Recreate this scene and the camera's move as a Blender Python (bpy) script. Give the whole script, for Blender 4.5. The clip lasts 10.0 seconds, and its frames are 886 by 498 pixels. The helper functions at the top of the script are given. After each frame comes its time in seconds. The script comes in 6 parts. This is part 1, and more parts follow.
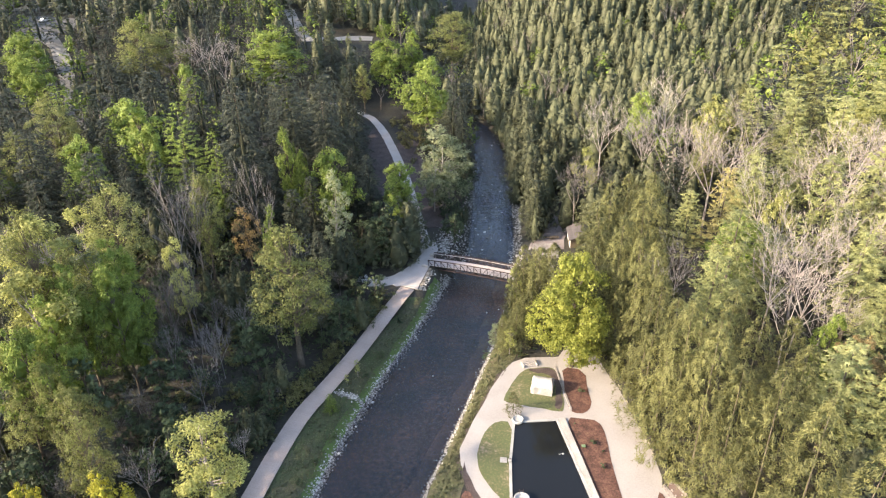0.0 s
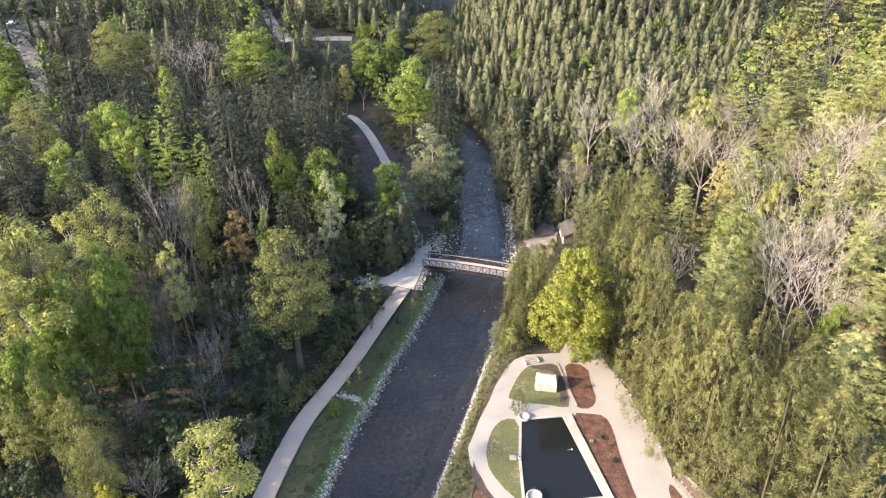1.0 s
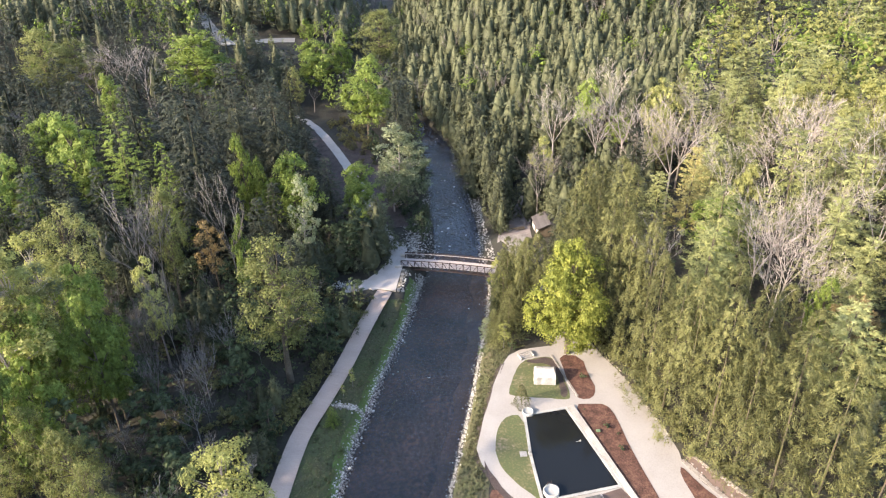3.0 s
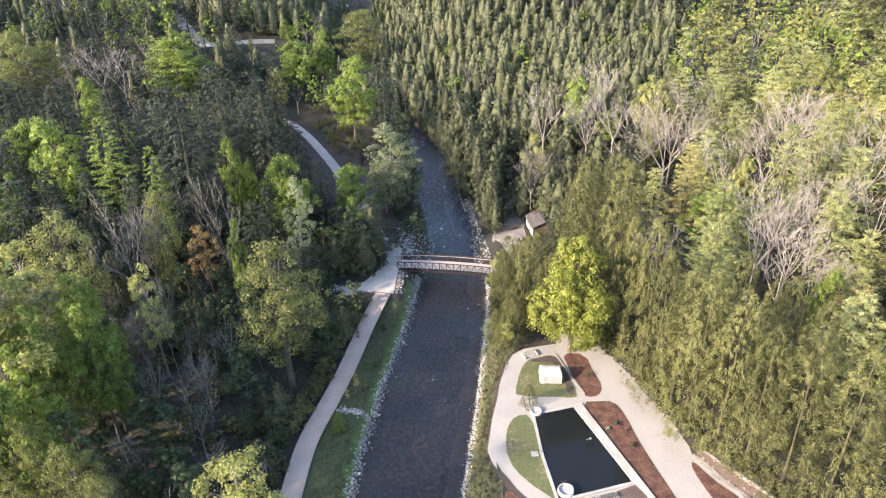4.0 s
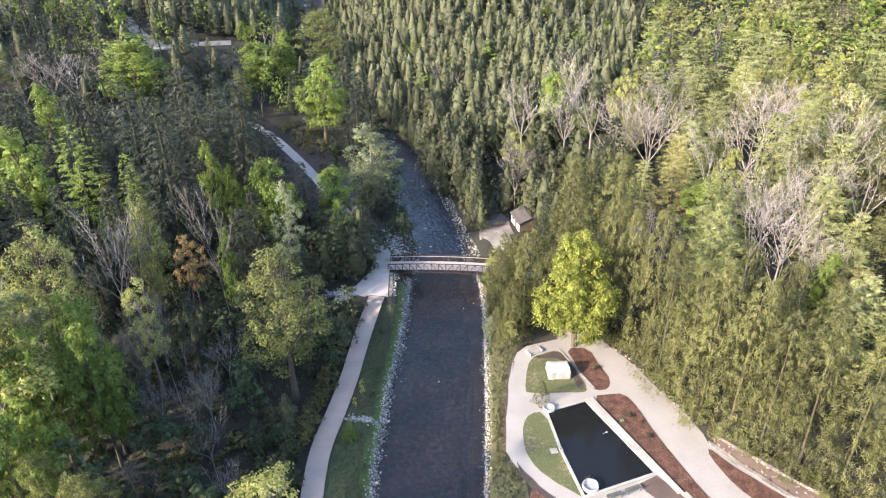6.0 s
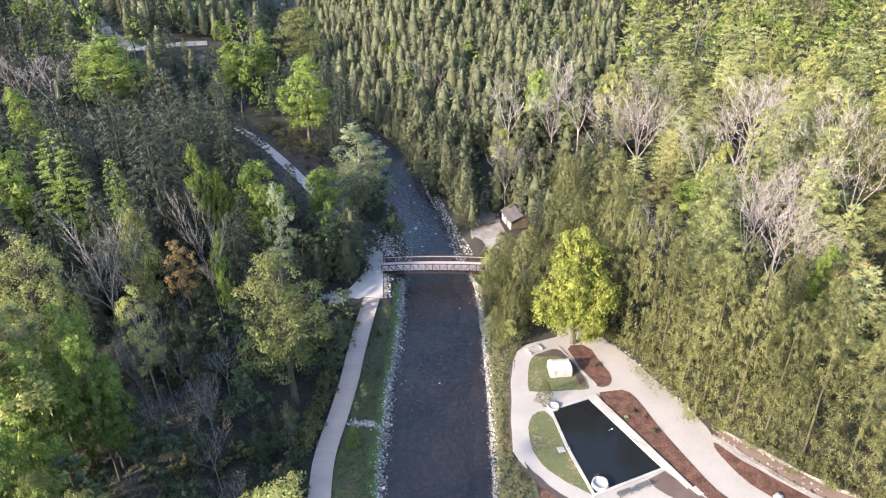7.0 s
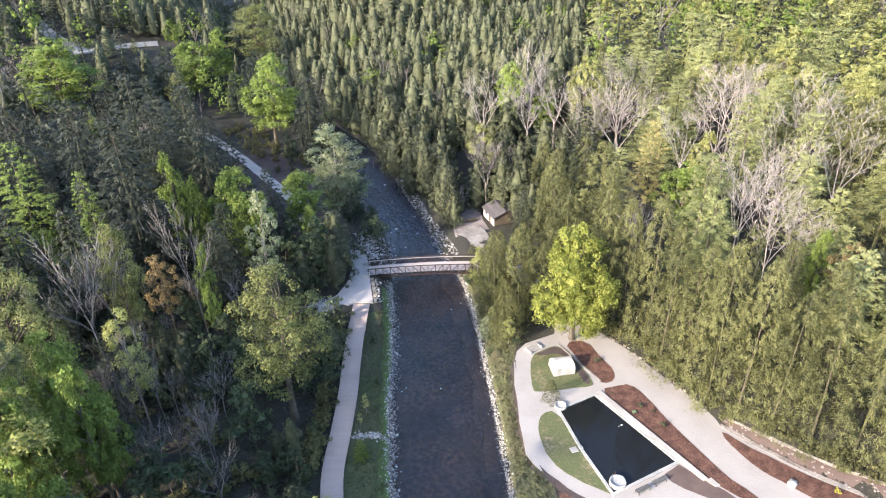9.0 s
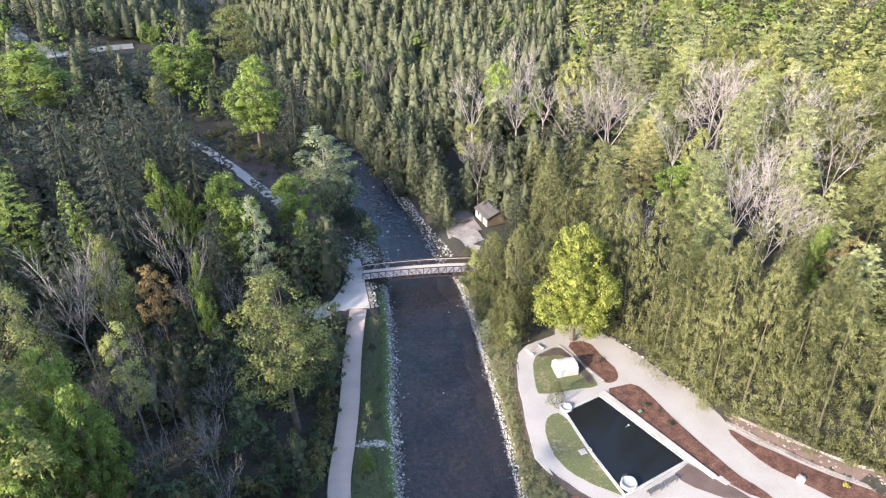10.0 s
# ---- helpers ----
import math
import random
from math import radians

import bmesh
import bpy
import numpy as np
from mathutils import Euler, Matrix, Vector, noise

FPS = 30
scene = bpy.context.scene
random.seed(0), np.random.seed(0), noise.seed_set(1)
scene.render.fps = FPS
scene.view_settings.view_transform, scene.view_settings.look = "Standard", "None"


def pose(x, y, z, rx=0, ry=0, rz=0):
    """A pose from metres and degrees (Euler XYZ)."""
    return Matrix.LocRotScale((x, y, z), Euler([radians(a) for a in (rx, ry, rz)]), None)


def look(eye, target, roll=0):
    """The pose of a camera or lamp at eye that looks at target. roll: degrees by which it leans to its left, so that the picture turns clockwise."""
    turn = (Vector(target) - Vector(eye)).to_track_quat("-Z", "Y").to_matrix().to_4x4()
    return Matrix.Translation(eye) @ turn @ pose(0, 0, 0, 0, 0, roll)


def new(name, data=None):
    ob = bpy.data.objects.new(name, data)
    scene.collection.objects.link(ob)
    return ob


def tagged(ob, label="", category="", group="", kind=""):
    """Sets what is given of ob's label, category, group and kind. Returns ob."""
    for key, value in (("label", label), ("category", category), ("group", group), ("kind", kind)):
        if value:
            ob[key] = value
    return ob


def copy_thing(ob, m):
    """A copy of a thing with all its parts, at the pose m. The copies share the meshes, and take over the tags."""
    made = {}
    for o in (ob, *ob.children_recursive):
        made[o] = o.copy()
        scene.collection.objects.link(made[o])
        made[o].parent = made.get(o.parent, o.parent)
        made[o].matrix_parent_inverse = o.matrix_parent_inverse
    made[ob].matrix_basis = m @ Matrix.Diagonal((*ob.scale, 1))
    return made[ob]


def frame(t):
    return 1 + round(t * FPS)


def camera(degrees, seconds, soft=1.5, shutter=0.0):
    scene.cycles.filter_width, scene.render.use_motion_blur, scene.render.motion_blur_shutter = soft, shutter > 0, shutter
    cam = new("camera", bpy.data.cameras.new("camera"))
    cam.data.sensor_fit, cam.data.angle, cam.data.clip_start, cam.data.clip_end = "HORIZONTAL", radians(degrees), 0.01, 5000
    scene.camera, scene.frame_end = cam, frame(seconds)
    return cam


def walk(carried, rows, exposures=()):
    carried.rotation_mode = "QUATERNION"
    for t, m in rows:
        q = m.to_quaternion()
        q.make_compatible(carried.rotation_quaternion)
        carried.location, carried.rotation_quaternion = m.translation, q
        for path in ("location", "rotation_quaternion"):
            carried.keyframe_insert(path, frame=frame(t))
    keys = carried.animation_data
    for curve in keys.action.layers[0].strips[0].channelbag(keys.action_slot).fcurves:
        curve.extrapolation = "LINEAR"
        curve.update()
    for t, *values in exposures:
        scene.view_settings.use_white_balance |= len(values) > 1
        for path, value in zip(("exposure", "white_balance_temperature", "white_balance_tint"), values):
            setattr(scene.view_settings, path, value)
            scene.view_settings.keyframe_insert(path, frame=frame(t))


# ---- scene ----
cam = camera(66.0, 10.0, soft=1.2)
# seconds, x, y, z, heading to the right of y, tilt, lean
PATH = [
    (0, 25.99, -5.23, 72.16, -1.05, -29.64, -1.50),
    (0.5, 23.66, -4.98, 72.00, 0.26, -29.68, -1.40),
    (1, 21.70, -4.75, 71.73, 1.52, -29.67, -1.50),
    (1.5, 19.60, -4.28, 71.44, 3.07, -29.67, -1.50),
    (2, 17.58, -3.59, 71.13, 4.72, -29.71, -1.70),
    (2.5, 15.45, -2.99, 70.89, 6.35, -29.77, -1.70),
    (4, 9.05, -0.84, 70.44, 10.29, -29.83, -1.60),
    (4.5, 6.89, 0.05, 70.26, 11.58, -29.89, -1.50),
    (5, 4.83, 0.87, 70.14, 12.83, -29.91, -1.40),
    (5.5, 2.89, 1.70, 70.06, 14.13, -29.97, -1.40),
    (7, -2.25, 4.73, 69.84, 17.96, -30.25, -1.40),
    (7.5, -3.82, 5.98, 69.96, 19.24, -30.47, -1.40),
    (8, -5.06, 7.20, 70.05, 20.37, -30.66, -1.50),
    (8.5, -6.35, 8.51, 70.17, 21.53, -30.89, -1.70),
    (9, -7.48, 9.88, 70.09, 22.65, -31.03, -1.70),
    (9.5, -8.70, 11.27, 70.05, 23.78, -31.17, -1.70),
    (10, -10.25, 12.76, 70.05, 25.07, -31.19, -1.70),
]


def aim(x, y, z, heading, tilt, lean):
    way = Vector((math.sin(radians(heading)) * math.cos(radians(tilt)), math.cos(radians(heading)) * math.cos(radians(tilt)), math.sin(radians(tilt))))
    eye = Vector((x, y, z))
    return look(eye, eye + way, lean)


walk(cam, [(r[0], aim(*r[1:])) for r in PATH], [(0, 2.3, 7150, 11), (2.5, 2.25, 6880, 11), (5, 2.23, 6550, 11), (7.5, 2.24, 6320, 11), (10, 2.21, 6150, 11)])

# ---- world, sun ----
SUN_FROM = Vector((-0.96, -0.28, 0.0)).normalized()
SUN_UP = radians(24.5)
world = bpy.data.worlds.new("sky")
scene.world = world
world.use_nodes = True
wn = world.node_tree.nodes
sky = wn.new("ShaderNodeTexSky")
sky.sky_type = "NISHITA"
sky.sun_disc = False
sky.sun_elevation = SUN_UP
sky.sun_rotation = radians(254)
sky.air_density, sky.dust_density, sky.ozone_density = 1.0, 1.5, 1.0
wn["Background"].inputs["Strength"].default_value = 0.15
world.node_tree.links.new(sky.outputs["Color"], wn["Background"].inputs["Color"])
sun_data = bpy.data.lights.new("sun", "SUN")
sun_data.energy, sun_data.angle, sun_data.color = 3.1, radians(2.0), (1.0, 0.85, 0.64)
sun = new("sun", sun_data)
sun.matrix_world = look(SUN_FROM * 200 * math.cos(SUN_UP) + Vector((0, 100, 200 * math.sin(SUN_UP))), (0, 100, 0))

# ---- materials ----


def material(name, stops, rough=0.85, scale=1.0, fine=8.0, bump=0.3, dist=0.05, island=0.0, objects=0.0, metallic=0.0, translucent=0.0, spec=0.3, detail=6.0):
    """Colour ramp over noise at two sizes, bump from the finer one; island and objects: how far pieces and things differ."""
    m = bpy.data.materials.new(name)
    m.use_nodes = True
    nt, n = m.node_tree, m.node_tree.nodes
    link = nt.links.new
    b = n["Principled BSDF"]
    geo = n.new("ShaderNodeNewGeometry")
    big, small = n.new("ShaderNodeTexNoise"), n.new("ShaderNodeTexNoise")
    for tex, s, dt in ((big, scale, 3.0), (small, fine, detail)):
        link(geo.outputs["Position"], tex.inputs["Vector"])
        tex.inputs["Scale"].default_value, tex.inputs["Detail"].default_value = s, dt
    mix = n.new("ShaderNodeMath")
    mix.operation = "MULTIPLY_ADD"
    link(big.outputs["Fac"], mix.inputs[0])
    mix.inputs[1].default_value = 0.9
    half = n.new("ShaderNodeMath")
    half.operation = "MULTIPLY_ADD"
    link(small.outputs["Fac"], half.inputs[0])
    half.inputs[1].default_value, half.inputs[2].default_value = 0.9, -0.4
    link(half.outputs[0], mix.inputs[2])
    value = mix.outputs[0]
    for amount, source in ((island, "island"), (objects, "object")):
        if amount:
            add = n.new("ShaderNodeMath")
            add.operation = "MULTIPLY_ADD"
            if source == "island":
                link(geo.outputs["Random Per Island"], add.inputs[0])
            else:
                info = n.new("ShaderNodeObjectInfo")
                link(info.outputs["Random"], add.inputs[0])
            add.inputs[1].default_value = amount
            shift = n.new("ShaderNodeMath")
            shift.operation = "ADD"
            link(value, add.inputs[2])
            link(add.outputs[0], shift.inputs[0])
            shift.inputs[1].default_value = -amount / 2
            value = shift.outputs[0]
    ramp = n.new("ShaderNodeValToRGB")
    link(value, ramp.inputs["Fac"])
    e = ramp.color_ramp.elements
    lo, hi = 0.22, 0.78
    e[0].position, e[1].position = lo, hi
    e[0].color, e[1].color = (*stops[0], 1), (*stops[-1], 1)
    for i, c in enumerate(stops[1:-1]):
        x = e.new(lo + (hi - lo) * (i + 1) / (len(stops) - 1))
        x.color = (*c, 1)
    link(ramp.outputs["Color"], b.inputs["Base Color"])
    b.inputs["Roughness"].default_value = rough
    b.inputs["Metallic"].default_value = metallic
    b.inputs["Specular IOR Level"].default_value = spec
    if bump:
        bp = n.new("ShaderNodeBump")
        bp.inputs["Strength"].default_value, bp.inputs["Distance"].default_value = bump, dist
        link(small.outputs["Fac"], bp.inputs["Height"])
        link(bp.outputs["Normal"], b.inputs["Normal"])
    if translucent:
        t = n.new("ShaderNodeBsdfTranslucent")
        link(ramp.outputs["Color"], t.inputs["Color"])
        ms = n.new("ShaderNodeMixShader")
        ms.inputs["Fac"].default_value = translucent
        link(b.outputs[0], ms.inputs[1])
        link(t.outputs[0], ms.inputs[2])
        link(ms.outputs[0], n["Material Output"].inputs["Surface"])
    return m


def foliage(name, stops, objects=0.35, translucent=0.3, island=0.45):
    return material(name, stops, rough=0.6, scale=0.12, fine=1.4, bump=0, island=island, objects=objects, translucent=translucent, spec=0.2, detail=2.0)


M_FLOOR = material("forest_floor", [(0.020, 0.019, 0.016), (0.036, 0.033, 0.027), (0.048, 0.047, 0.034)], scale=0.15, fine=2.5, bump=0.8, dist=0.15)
M_GRASS = material("mown_grass", [(0.2, 0.155, 0.11), (0.1, 0.1, 0.047), (0.066, 0.078, 0.034), (0.11, 0.12, 0.05)], scale=0.35, fine=3, bump=0.7, dist=0.06)
M_MEADOW = material("rough_grass", [(0.0765, 0.0666, 0.0478), (0.0585, 0.0654, 0.0329), (0.0531, 0.0804, 0.0255)], scale=0.3, fine=3.5, bump=0.8, dist=0.1)
M_LUSH = material("lush_bank_grass", [(0.0640, 0.0728, 0.0306), (0.0661, 0.0980, 0.0265), (0.0799, 0.1290, 0.0306)], scale=0.5, fine=4, bump=0.9, dist=0.1)
M_WEEDS = material("bank_weeds", [(0.1110, 0.0888, 0.0614), (0.0851, 0.0829, 0.0407), (0.0740, 0.0873, 0.0333)], scale=0.4, fine=4, bump=0.9, dist=0.12)
M_GRAVEL = material("crushed_limestone", [(0.2428, 0.2219, 0.2138), (0.2805, 0.2584, 0.2498), (0.3140, 0.2909, 0.2818)], scale=0.2, fine=6, bump=0.4, dist=0.03)
M_PATH = material("stone_dust_path", [(0.29, 0.262, 0.252), (0.35, 0.318, 0.307), (0.4, 0.365, 0.352)], scale=0.3, fine=12, bump=0.35, dist=0.02)
M_DIRT = material("packed_dirt", [(0.1250, 0.0998, 0.0945), (0.2000, 0.1690, 0.1620), (0.3000, 0.2688, 0.2633)], scale=0.3, fine=6, bump=0.5, dist=0.04)
M_MULCH = material("cedar_mulch", [(0.035, 0.018, 0.014), (0.085, 0.041, 0.031), (0.15, 0.082, 0.06)], scale=0.8, fine=4.5, bump=1.0, dist=0.1)
M_SOIL = material("dark_mulch_soil", [(0.036, 0.026, 0.025), (0.058, 0.043, 0.041), (0.082, 0.063, 0.059)], scale=0.5, fine=6, bump=0.9, dist=0.08)
M_WHITE = material("white_concrete", [(0.2153, 0.2111, 0.2070), (0.2981, 0.2939, 0.2898), (0.3395, 0.3353, 0.3312)], rough=0.7, scale=0.5, fine=7, bump=0.2, dist=0.02)
M_KERB = material("grey_concrete", [(0.2308, 0.2086, 0.1942), (0.3159, 0.2919, 0.2748), (0.3888, 0.3664, 0.3515)], rough=0.8, scale=0.6, fine=7, bump=0.4, dist=0.02)
M_DECK = material("brown_gravel", [(0.0684, 0.0475, 0.0429), (0.0900, 0.0634, 0.0577), (0.1152, 0.0828, 0.0740)], scale=0.5, fine=14, bump=0.4, dist=0.02)
M_STONE = material("pale_riprap", [(0.1320, 0.1232, 0.1144), (0.2464, 0.2332, 0.2200), (0.4224, 0.4048, 0.3872)], rough=0.9, scale=0.6, fine=5, bump=0.5, dist=0.05, island=0.6)
M_WETSTONE = material("river_stone", [(0.10, 0.075, 0.055), (0.20, 0.17, 0.14), (0.42, 0.41, 0.39)], rough=0.6, scale=0.6, fine=5, bump=0.4, dist=0.05, island=0.7)
M_BED = material("river_bed", [(0.020, 0.017, 0.019), (0.048, 0.035, 0.034), (0.14, 0.072, 0.045)], rough=0.8, scale=0.12, fine=1.6, bump=0.6, dist=0.15)
M_PLANK = material("weathered_planks", [(0.3313, 0.2599, 0.2305), (0.3804, 0.3013, 0.2678), (0.4295, 0.3427, 0.3051)], rough=0.8, scale=0.3, fine=6, bump=0.3, dist=0.01, island=0.15)
M_TIMBER = material("dark_timber", [(0.05, 0.038, 0.028), (0.09, 0.07, 0.05), (0.13, 0.10, 0.075)], rough=0.8, scale=1, fine=10, bump=0.3, dist=0.01)
M_EDGE = material("mossy_field_stone", [(0.1100, 0.0943, 0.0798), (0.1900, 0.1681, 0.1428), (0.3200, 0.2911, 0.2562)], rough=0.9, scale=0.9, fine=6, bump=0.6, dist=0.03, objects=0.5)
M_DUST = material("dusty_gravel", [(0.1, 0.085, 0.078), (0.22, 0.195, 0.18), (0.33, 0.305, 0.285)], scale=0.35, fine=5, bump=0.5, dist=0.03)
M_SHALLOW = material("rusty_gravel_bed", [(0.06, 0.042, 0.036), (0.12, 0.075, 0.052), (0.20, 0.12, 0.075)], scale=0.3, fine=3, bump=0.6, dist=0.1)
M_STEEL = material("weathering_steel", [(0.0223, 0.0143, 0.0143), (0.0335, 0.0211, 0.0204), (0.0496, 0.0310, 0.0299)], rough=0.65, scale=0.8, fine=9, bump=0.2, dist=0.01)
M_DECKB = material("bridge_planks", [(0.33, 0.29, 0.278), (0.38, 0.335, 0.322), (0.43, 0.38, 0.365)], rough=0.8, scale=0.4, fine=7, bump=0.3, dist=0.01, island=0.3)
M_ROOF = material("brown_shingles", [(0.0631, 0.0562, 0.0588), (0.0831, 0.0740, 0.0773), (0.1064, 0.0962, 0.1008)], rough=0.9, scale=0.8, fine=9, bump=0.6, dist=0.02, objects=0.4)
M_WALL = material("whitewashed_boards", [(0.3230, 0.3150, 0.3145), (0.4250, 0.4113, 0.4163), (0.5100, 0.4987, 0.4995)], rough=0.8, scale=1.2, fine=8, bump=0.3, dist=0.02)
M_TARP = material("white_tarpaulin", [(0.24, 0.228, 0.224), (0.3, 0.286, 0.28), (0.34, 0.325, 0.32)], rough=0.5, scale=1.2, fine=4, bump=0.5, dist=0.06)
M_BARK = material("grey_brown_bark", [(0.045, 0.035, 0.028), (0.085, 0.07, 0.055), (0.13, 0.11, 0.09)], scale=0.8, fine=7, bump=0.7, dist=0.03)
M_PALEBARK = material("pale_grey_bark", [(0.1515, 0.1324, 0.1257), (0.2228, 0.1969, 0.1886), (0.3119, 0.2808, 0.2683)], scale=0.5, fine=5, bump=0.4, dist=0.02, objects=0.5)
M_DARKTWIG = material("dark_grey_twigs", [(0.1, 0.092, 0.094), (0.15, 0.139, 0.14), (0.21, 0.196, 0.197)], scale=0.5, fine=5, bump=0.3, dist=0.02, objects=0.4)
M_ROAD = material("pale_road", [(0.17, 0.165, 0.16), (0.22, 0.215, 0.21), (0.26, 0.255, 0.25)], scale=0.1, fine=4, bump=0.2, dist=0.02)
M_ASPHALT = material("grey_asphalt", [(0.055, 0.055, 0.058), (0.08, 0.08, 0.083), (0.11, 0.11, 0.112)], scale=0.1, fine=4, bump=0.2, dist=0.02)
M_PAINT = material("white_car_paint", [(0.6, 0.6, 0.6), (0.7, 0.7, 0.7), (0.72, 0.72, 0.72)], rough=0.3, bump=0, spec=0.5)
M_GLASS = material("dark_glass", [(0.01, 0.012, 0.014), (0.015, 0.017, 0.02)], rough=0.08, bump=0, spec=0.6)
M_RUBBER = material("black_rubber", [(0.012, 0.012, 0.012), (0.02, 0.02, 0.02)], rough=0.9, bump=0)
M_ORANGE = material("orange_plastic", [(0.5, 0.07, 0.02), (0.6, 0.10, 0.03)], rough=0.5, bump=0)
M_GREENBOX = material("green_plastic", [(0.10, 0.16, 0.09), (0.16, 0.22, 0.13)], rough=0.6, bump=0)

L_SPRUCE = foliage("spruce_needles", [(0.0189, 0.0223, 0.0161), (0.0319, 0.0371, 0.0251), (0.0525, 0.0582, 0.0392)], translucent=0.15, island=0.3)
# sunlit copy of the spruce needles: the light is in the colour
L_SPRUCE_LIT = foliage("sunlit_spruce_needles", [(0.0507, 0.0548, 0.0243), (0.0939, 0.0974, 0.0404), (0.1594, 0.1610, 0.0662)], translucent=0.25, island=0.3)
L_CEDAR = foliage("cedar_sprays", [(0.0376, 0.0430, 0.0273), (0.0674, 0.0741, 0.0428), (0.1065, 0.1154, 0.0656)], translucent=0.2, island=0.3)
L_PINE = foliage("pine_needles", [(0.1535, 0.1674, 0.0717), (0.2418, 0.2558, 0.1058), (0.3441, 0.3534, 0.1609)], translucent=0.30, island=0.22)
L_GOLD = foliage("golden_needles", [(0.2, 0.175, 0.072), (0.29, 0.255, 0.1), (0.37, 0.33, 0.145)], translucent=0.30)
L_BRIGHT = foliage("fresh_green_leaves", [(0.1037, 0.1400, 0.0361), (0.1759, 0.2320, 0.0532), (0.2616, 0.3250, 0.0902)], translucent=0.45)
L_MAPLE = foliage("maple_leaves", [(0.1192, 0.1359, 0.0304), (0.2147, 0.2367, 0.0494), (0.3149, 0.3323, 0.0854)], objects=0.0, translucent=0.45)
L_OLIVE = foliage("olive_spring_leaves", [(0.1100, 0.1195, 0.0453), (0.1761, 0.1896, 0.0663), (0.2495, 0.2638, 0.1081)], translucent=0.45)
L_PALE = foliage("pale_new_leaves", [(0.1728, 0.1827, 0.0628), (0.2591, 0.2709, 0.0902), (0.3556, 0.3708, 0.1373)], translucent=0.45)
L_BIRCH = foliage("grey_green_leaves", [(0.1244, 0.1431, 0.0819), (0.2053, 0.2302, 0.1263), (0.3110, 0.3359, 0.2080)], translucent=0.45)
L_DARK = foliage("dark_green_leaves", [(0.0384, 0.0540, 0.0318), (0.0651, 0.0886, 0.0472), (0.1035, 0.1350, 0.0718)], translucent=0.45)
L_RUST = foliage("rusty_leaves", [(0.19, 0.14, 0.07), (0.26, 0.195, 0.095), (0.32, 0.25, 0.13)], translucent=0.45)
# leaf colour with the yellow of low sun painted in
L_SUNLIT = foliage("sunlit_yellow_leaves", [(0.19, 0.2, 0.075), (0.28, 0.285, 0.105), (0.37, 0.37, 0.16)], translucent=0.45, island=0.25)
L_TUFT = foliage("grass_blades", [(0.07, 0.068, 0.0414), (0.1, 0.105, 0.0552), (0.15, 0.15, 0.0862)], translucent=0.4)
L_BUSH = foliage("bush_leaves", [(0.085, 0.085, 0.04), (0.145, 0.145, 0.062), (0.22, 0.215, 0.1001)], translucent=0.45)
L_YELLOW = foliage("yellow_flowers", [(0.24, 0.23, 0.03), (0.32, 0.31, 0.045), (0.38, 0.37, 0.07)], translucent=0.45)


def water_material(name, tint, ripple, scale, strength, clear):
    m = bpy.data.materials.new(name)
    m.use_nodes = True
    n, link = m.node_tree.nodes, m.node_tree.links.new
    b = n["Principled BSDF"]
    b.inputs["Base Color"].default_value = (*tint, 1)
    b.inputs["Roughness"].default_value = ripple
    b.inputs["IOR"].default_value = 1.33
    b.inputs["Specular IOR Level"].default_value = 0.5
    geo = n.new("ShaderNodeNewGeometry")
    mp = n.new("ShaderNodeMapping")
    mp.inputs["Scale"].default_value = (1.0, 0.55, 1.0)
    mp.inputs["Rotation"].default_value = (0, 0, radians(20))
    tex, broad = n.new("ShaderNodeTexNoise"), n.new("ShaderNodeTexNoise")
    link(geo.outputs["Position"], mp.inputs["Vector"])
    for x, s in ((tex, scale), (broad, scale * 0.12)):
        link(mp.outputs["Vector"], x.inputs["Vector"])
        x.inputs["Scale"].default_value, x.inputs["Detail"].default_value = s, 5
    mul = n.new("ShaderNodeMath")
    mul.operation = "MULTIPLY"
    link(tex.outputs["Fac"], mul.inputs[0])
    link(broad.outputs["Fac"], mul.inputs[1])
    bp = n.new("ShaderNodeBump")
    bp.inputs["Strength"].default_value, bp.inputs["Distance"].default_value = strength, 0.7
    link(mul.outputs[0], bp.inputs["Height"])
    link(bp.outputs["Normal"], b.inputs["Normal"])
    if clear:
        tr = n.new("ShaderNodeBsdfTransparent")
        tr.inputs["Color"].default_value = (0.72, 0.66, 0.68, 1)
        gl = n.new("ShaderNodeBsdfGlossy")
        gl.inputs["Roughness"].default_value = ripple
        link(bp.outputs["Normal"], gl.inputs["Normal"])
        fr = n.new("ShaderNodeFresnel")
        fr.inputs["IOR"].default_value = 1.45
        link(bp.outputs["Normal"], fr.inputs["Normal"])
        body = n.new("ShaderNodeMixShader")
        body.inputs["Fac"].default_value = clear
        link(b.outputs[0], body.inputs[1])
        link(tr.outputs[0], body.inputs[2])
        ms = n.new("ShaderNodeMixShader")
        link(fr.outputs[0], ms.inputs["Fac"])
        link(body.outputs[0], ms.inputs[1])
        link(gl.outputs[0], ms.inputs[2])
        link(ms.outputs[0], n["Material Output"].inputs["Surface"])
    return m


M_RIVER = water_material("river_water", (0.032, 0.026, 0.032), 0.1, 1.3, 1.5, 0.7)
# blue tint paints the sky's reflection into the upstream water
M_UPPER = water_material("sky_tinted_river_water", (0.024, 0.031, 0.053), 0.10, 1.3, 1.5, 0.3)
M_POND = water_material("pond_water", (0.009, 0.010, 0.012), 0.03, 1.2, 0.08, 0.0)

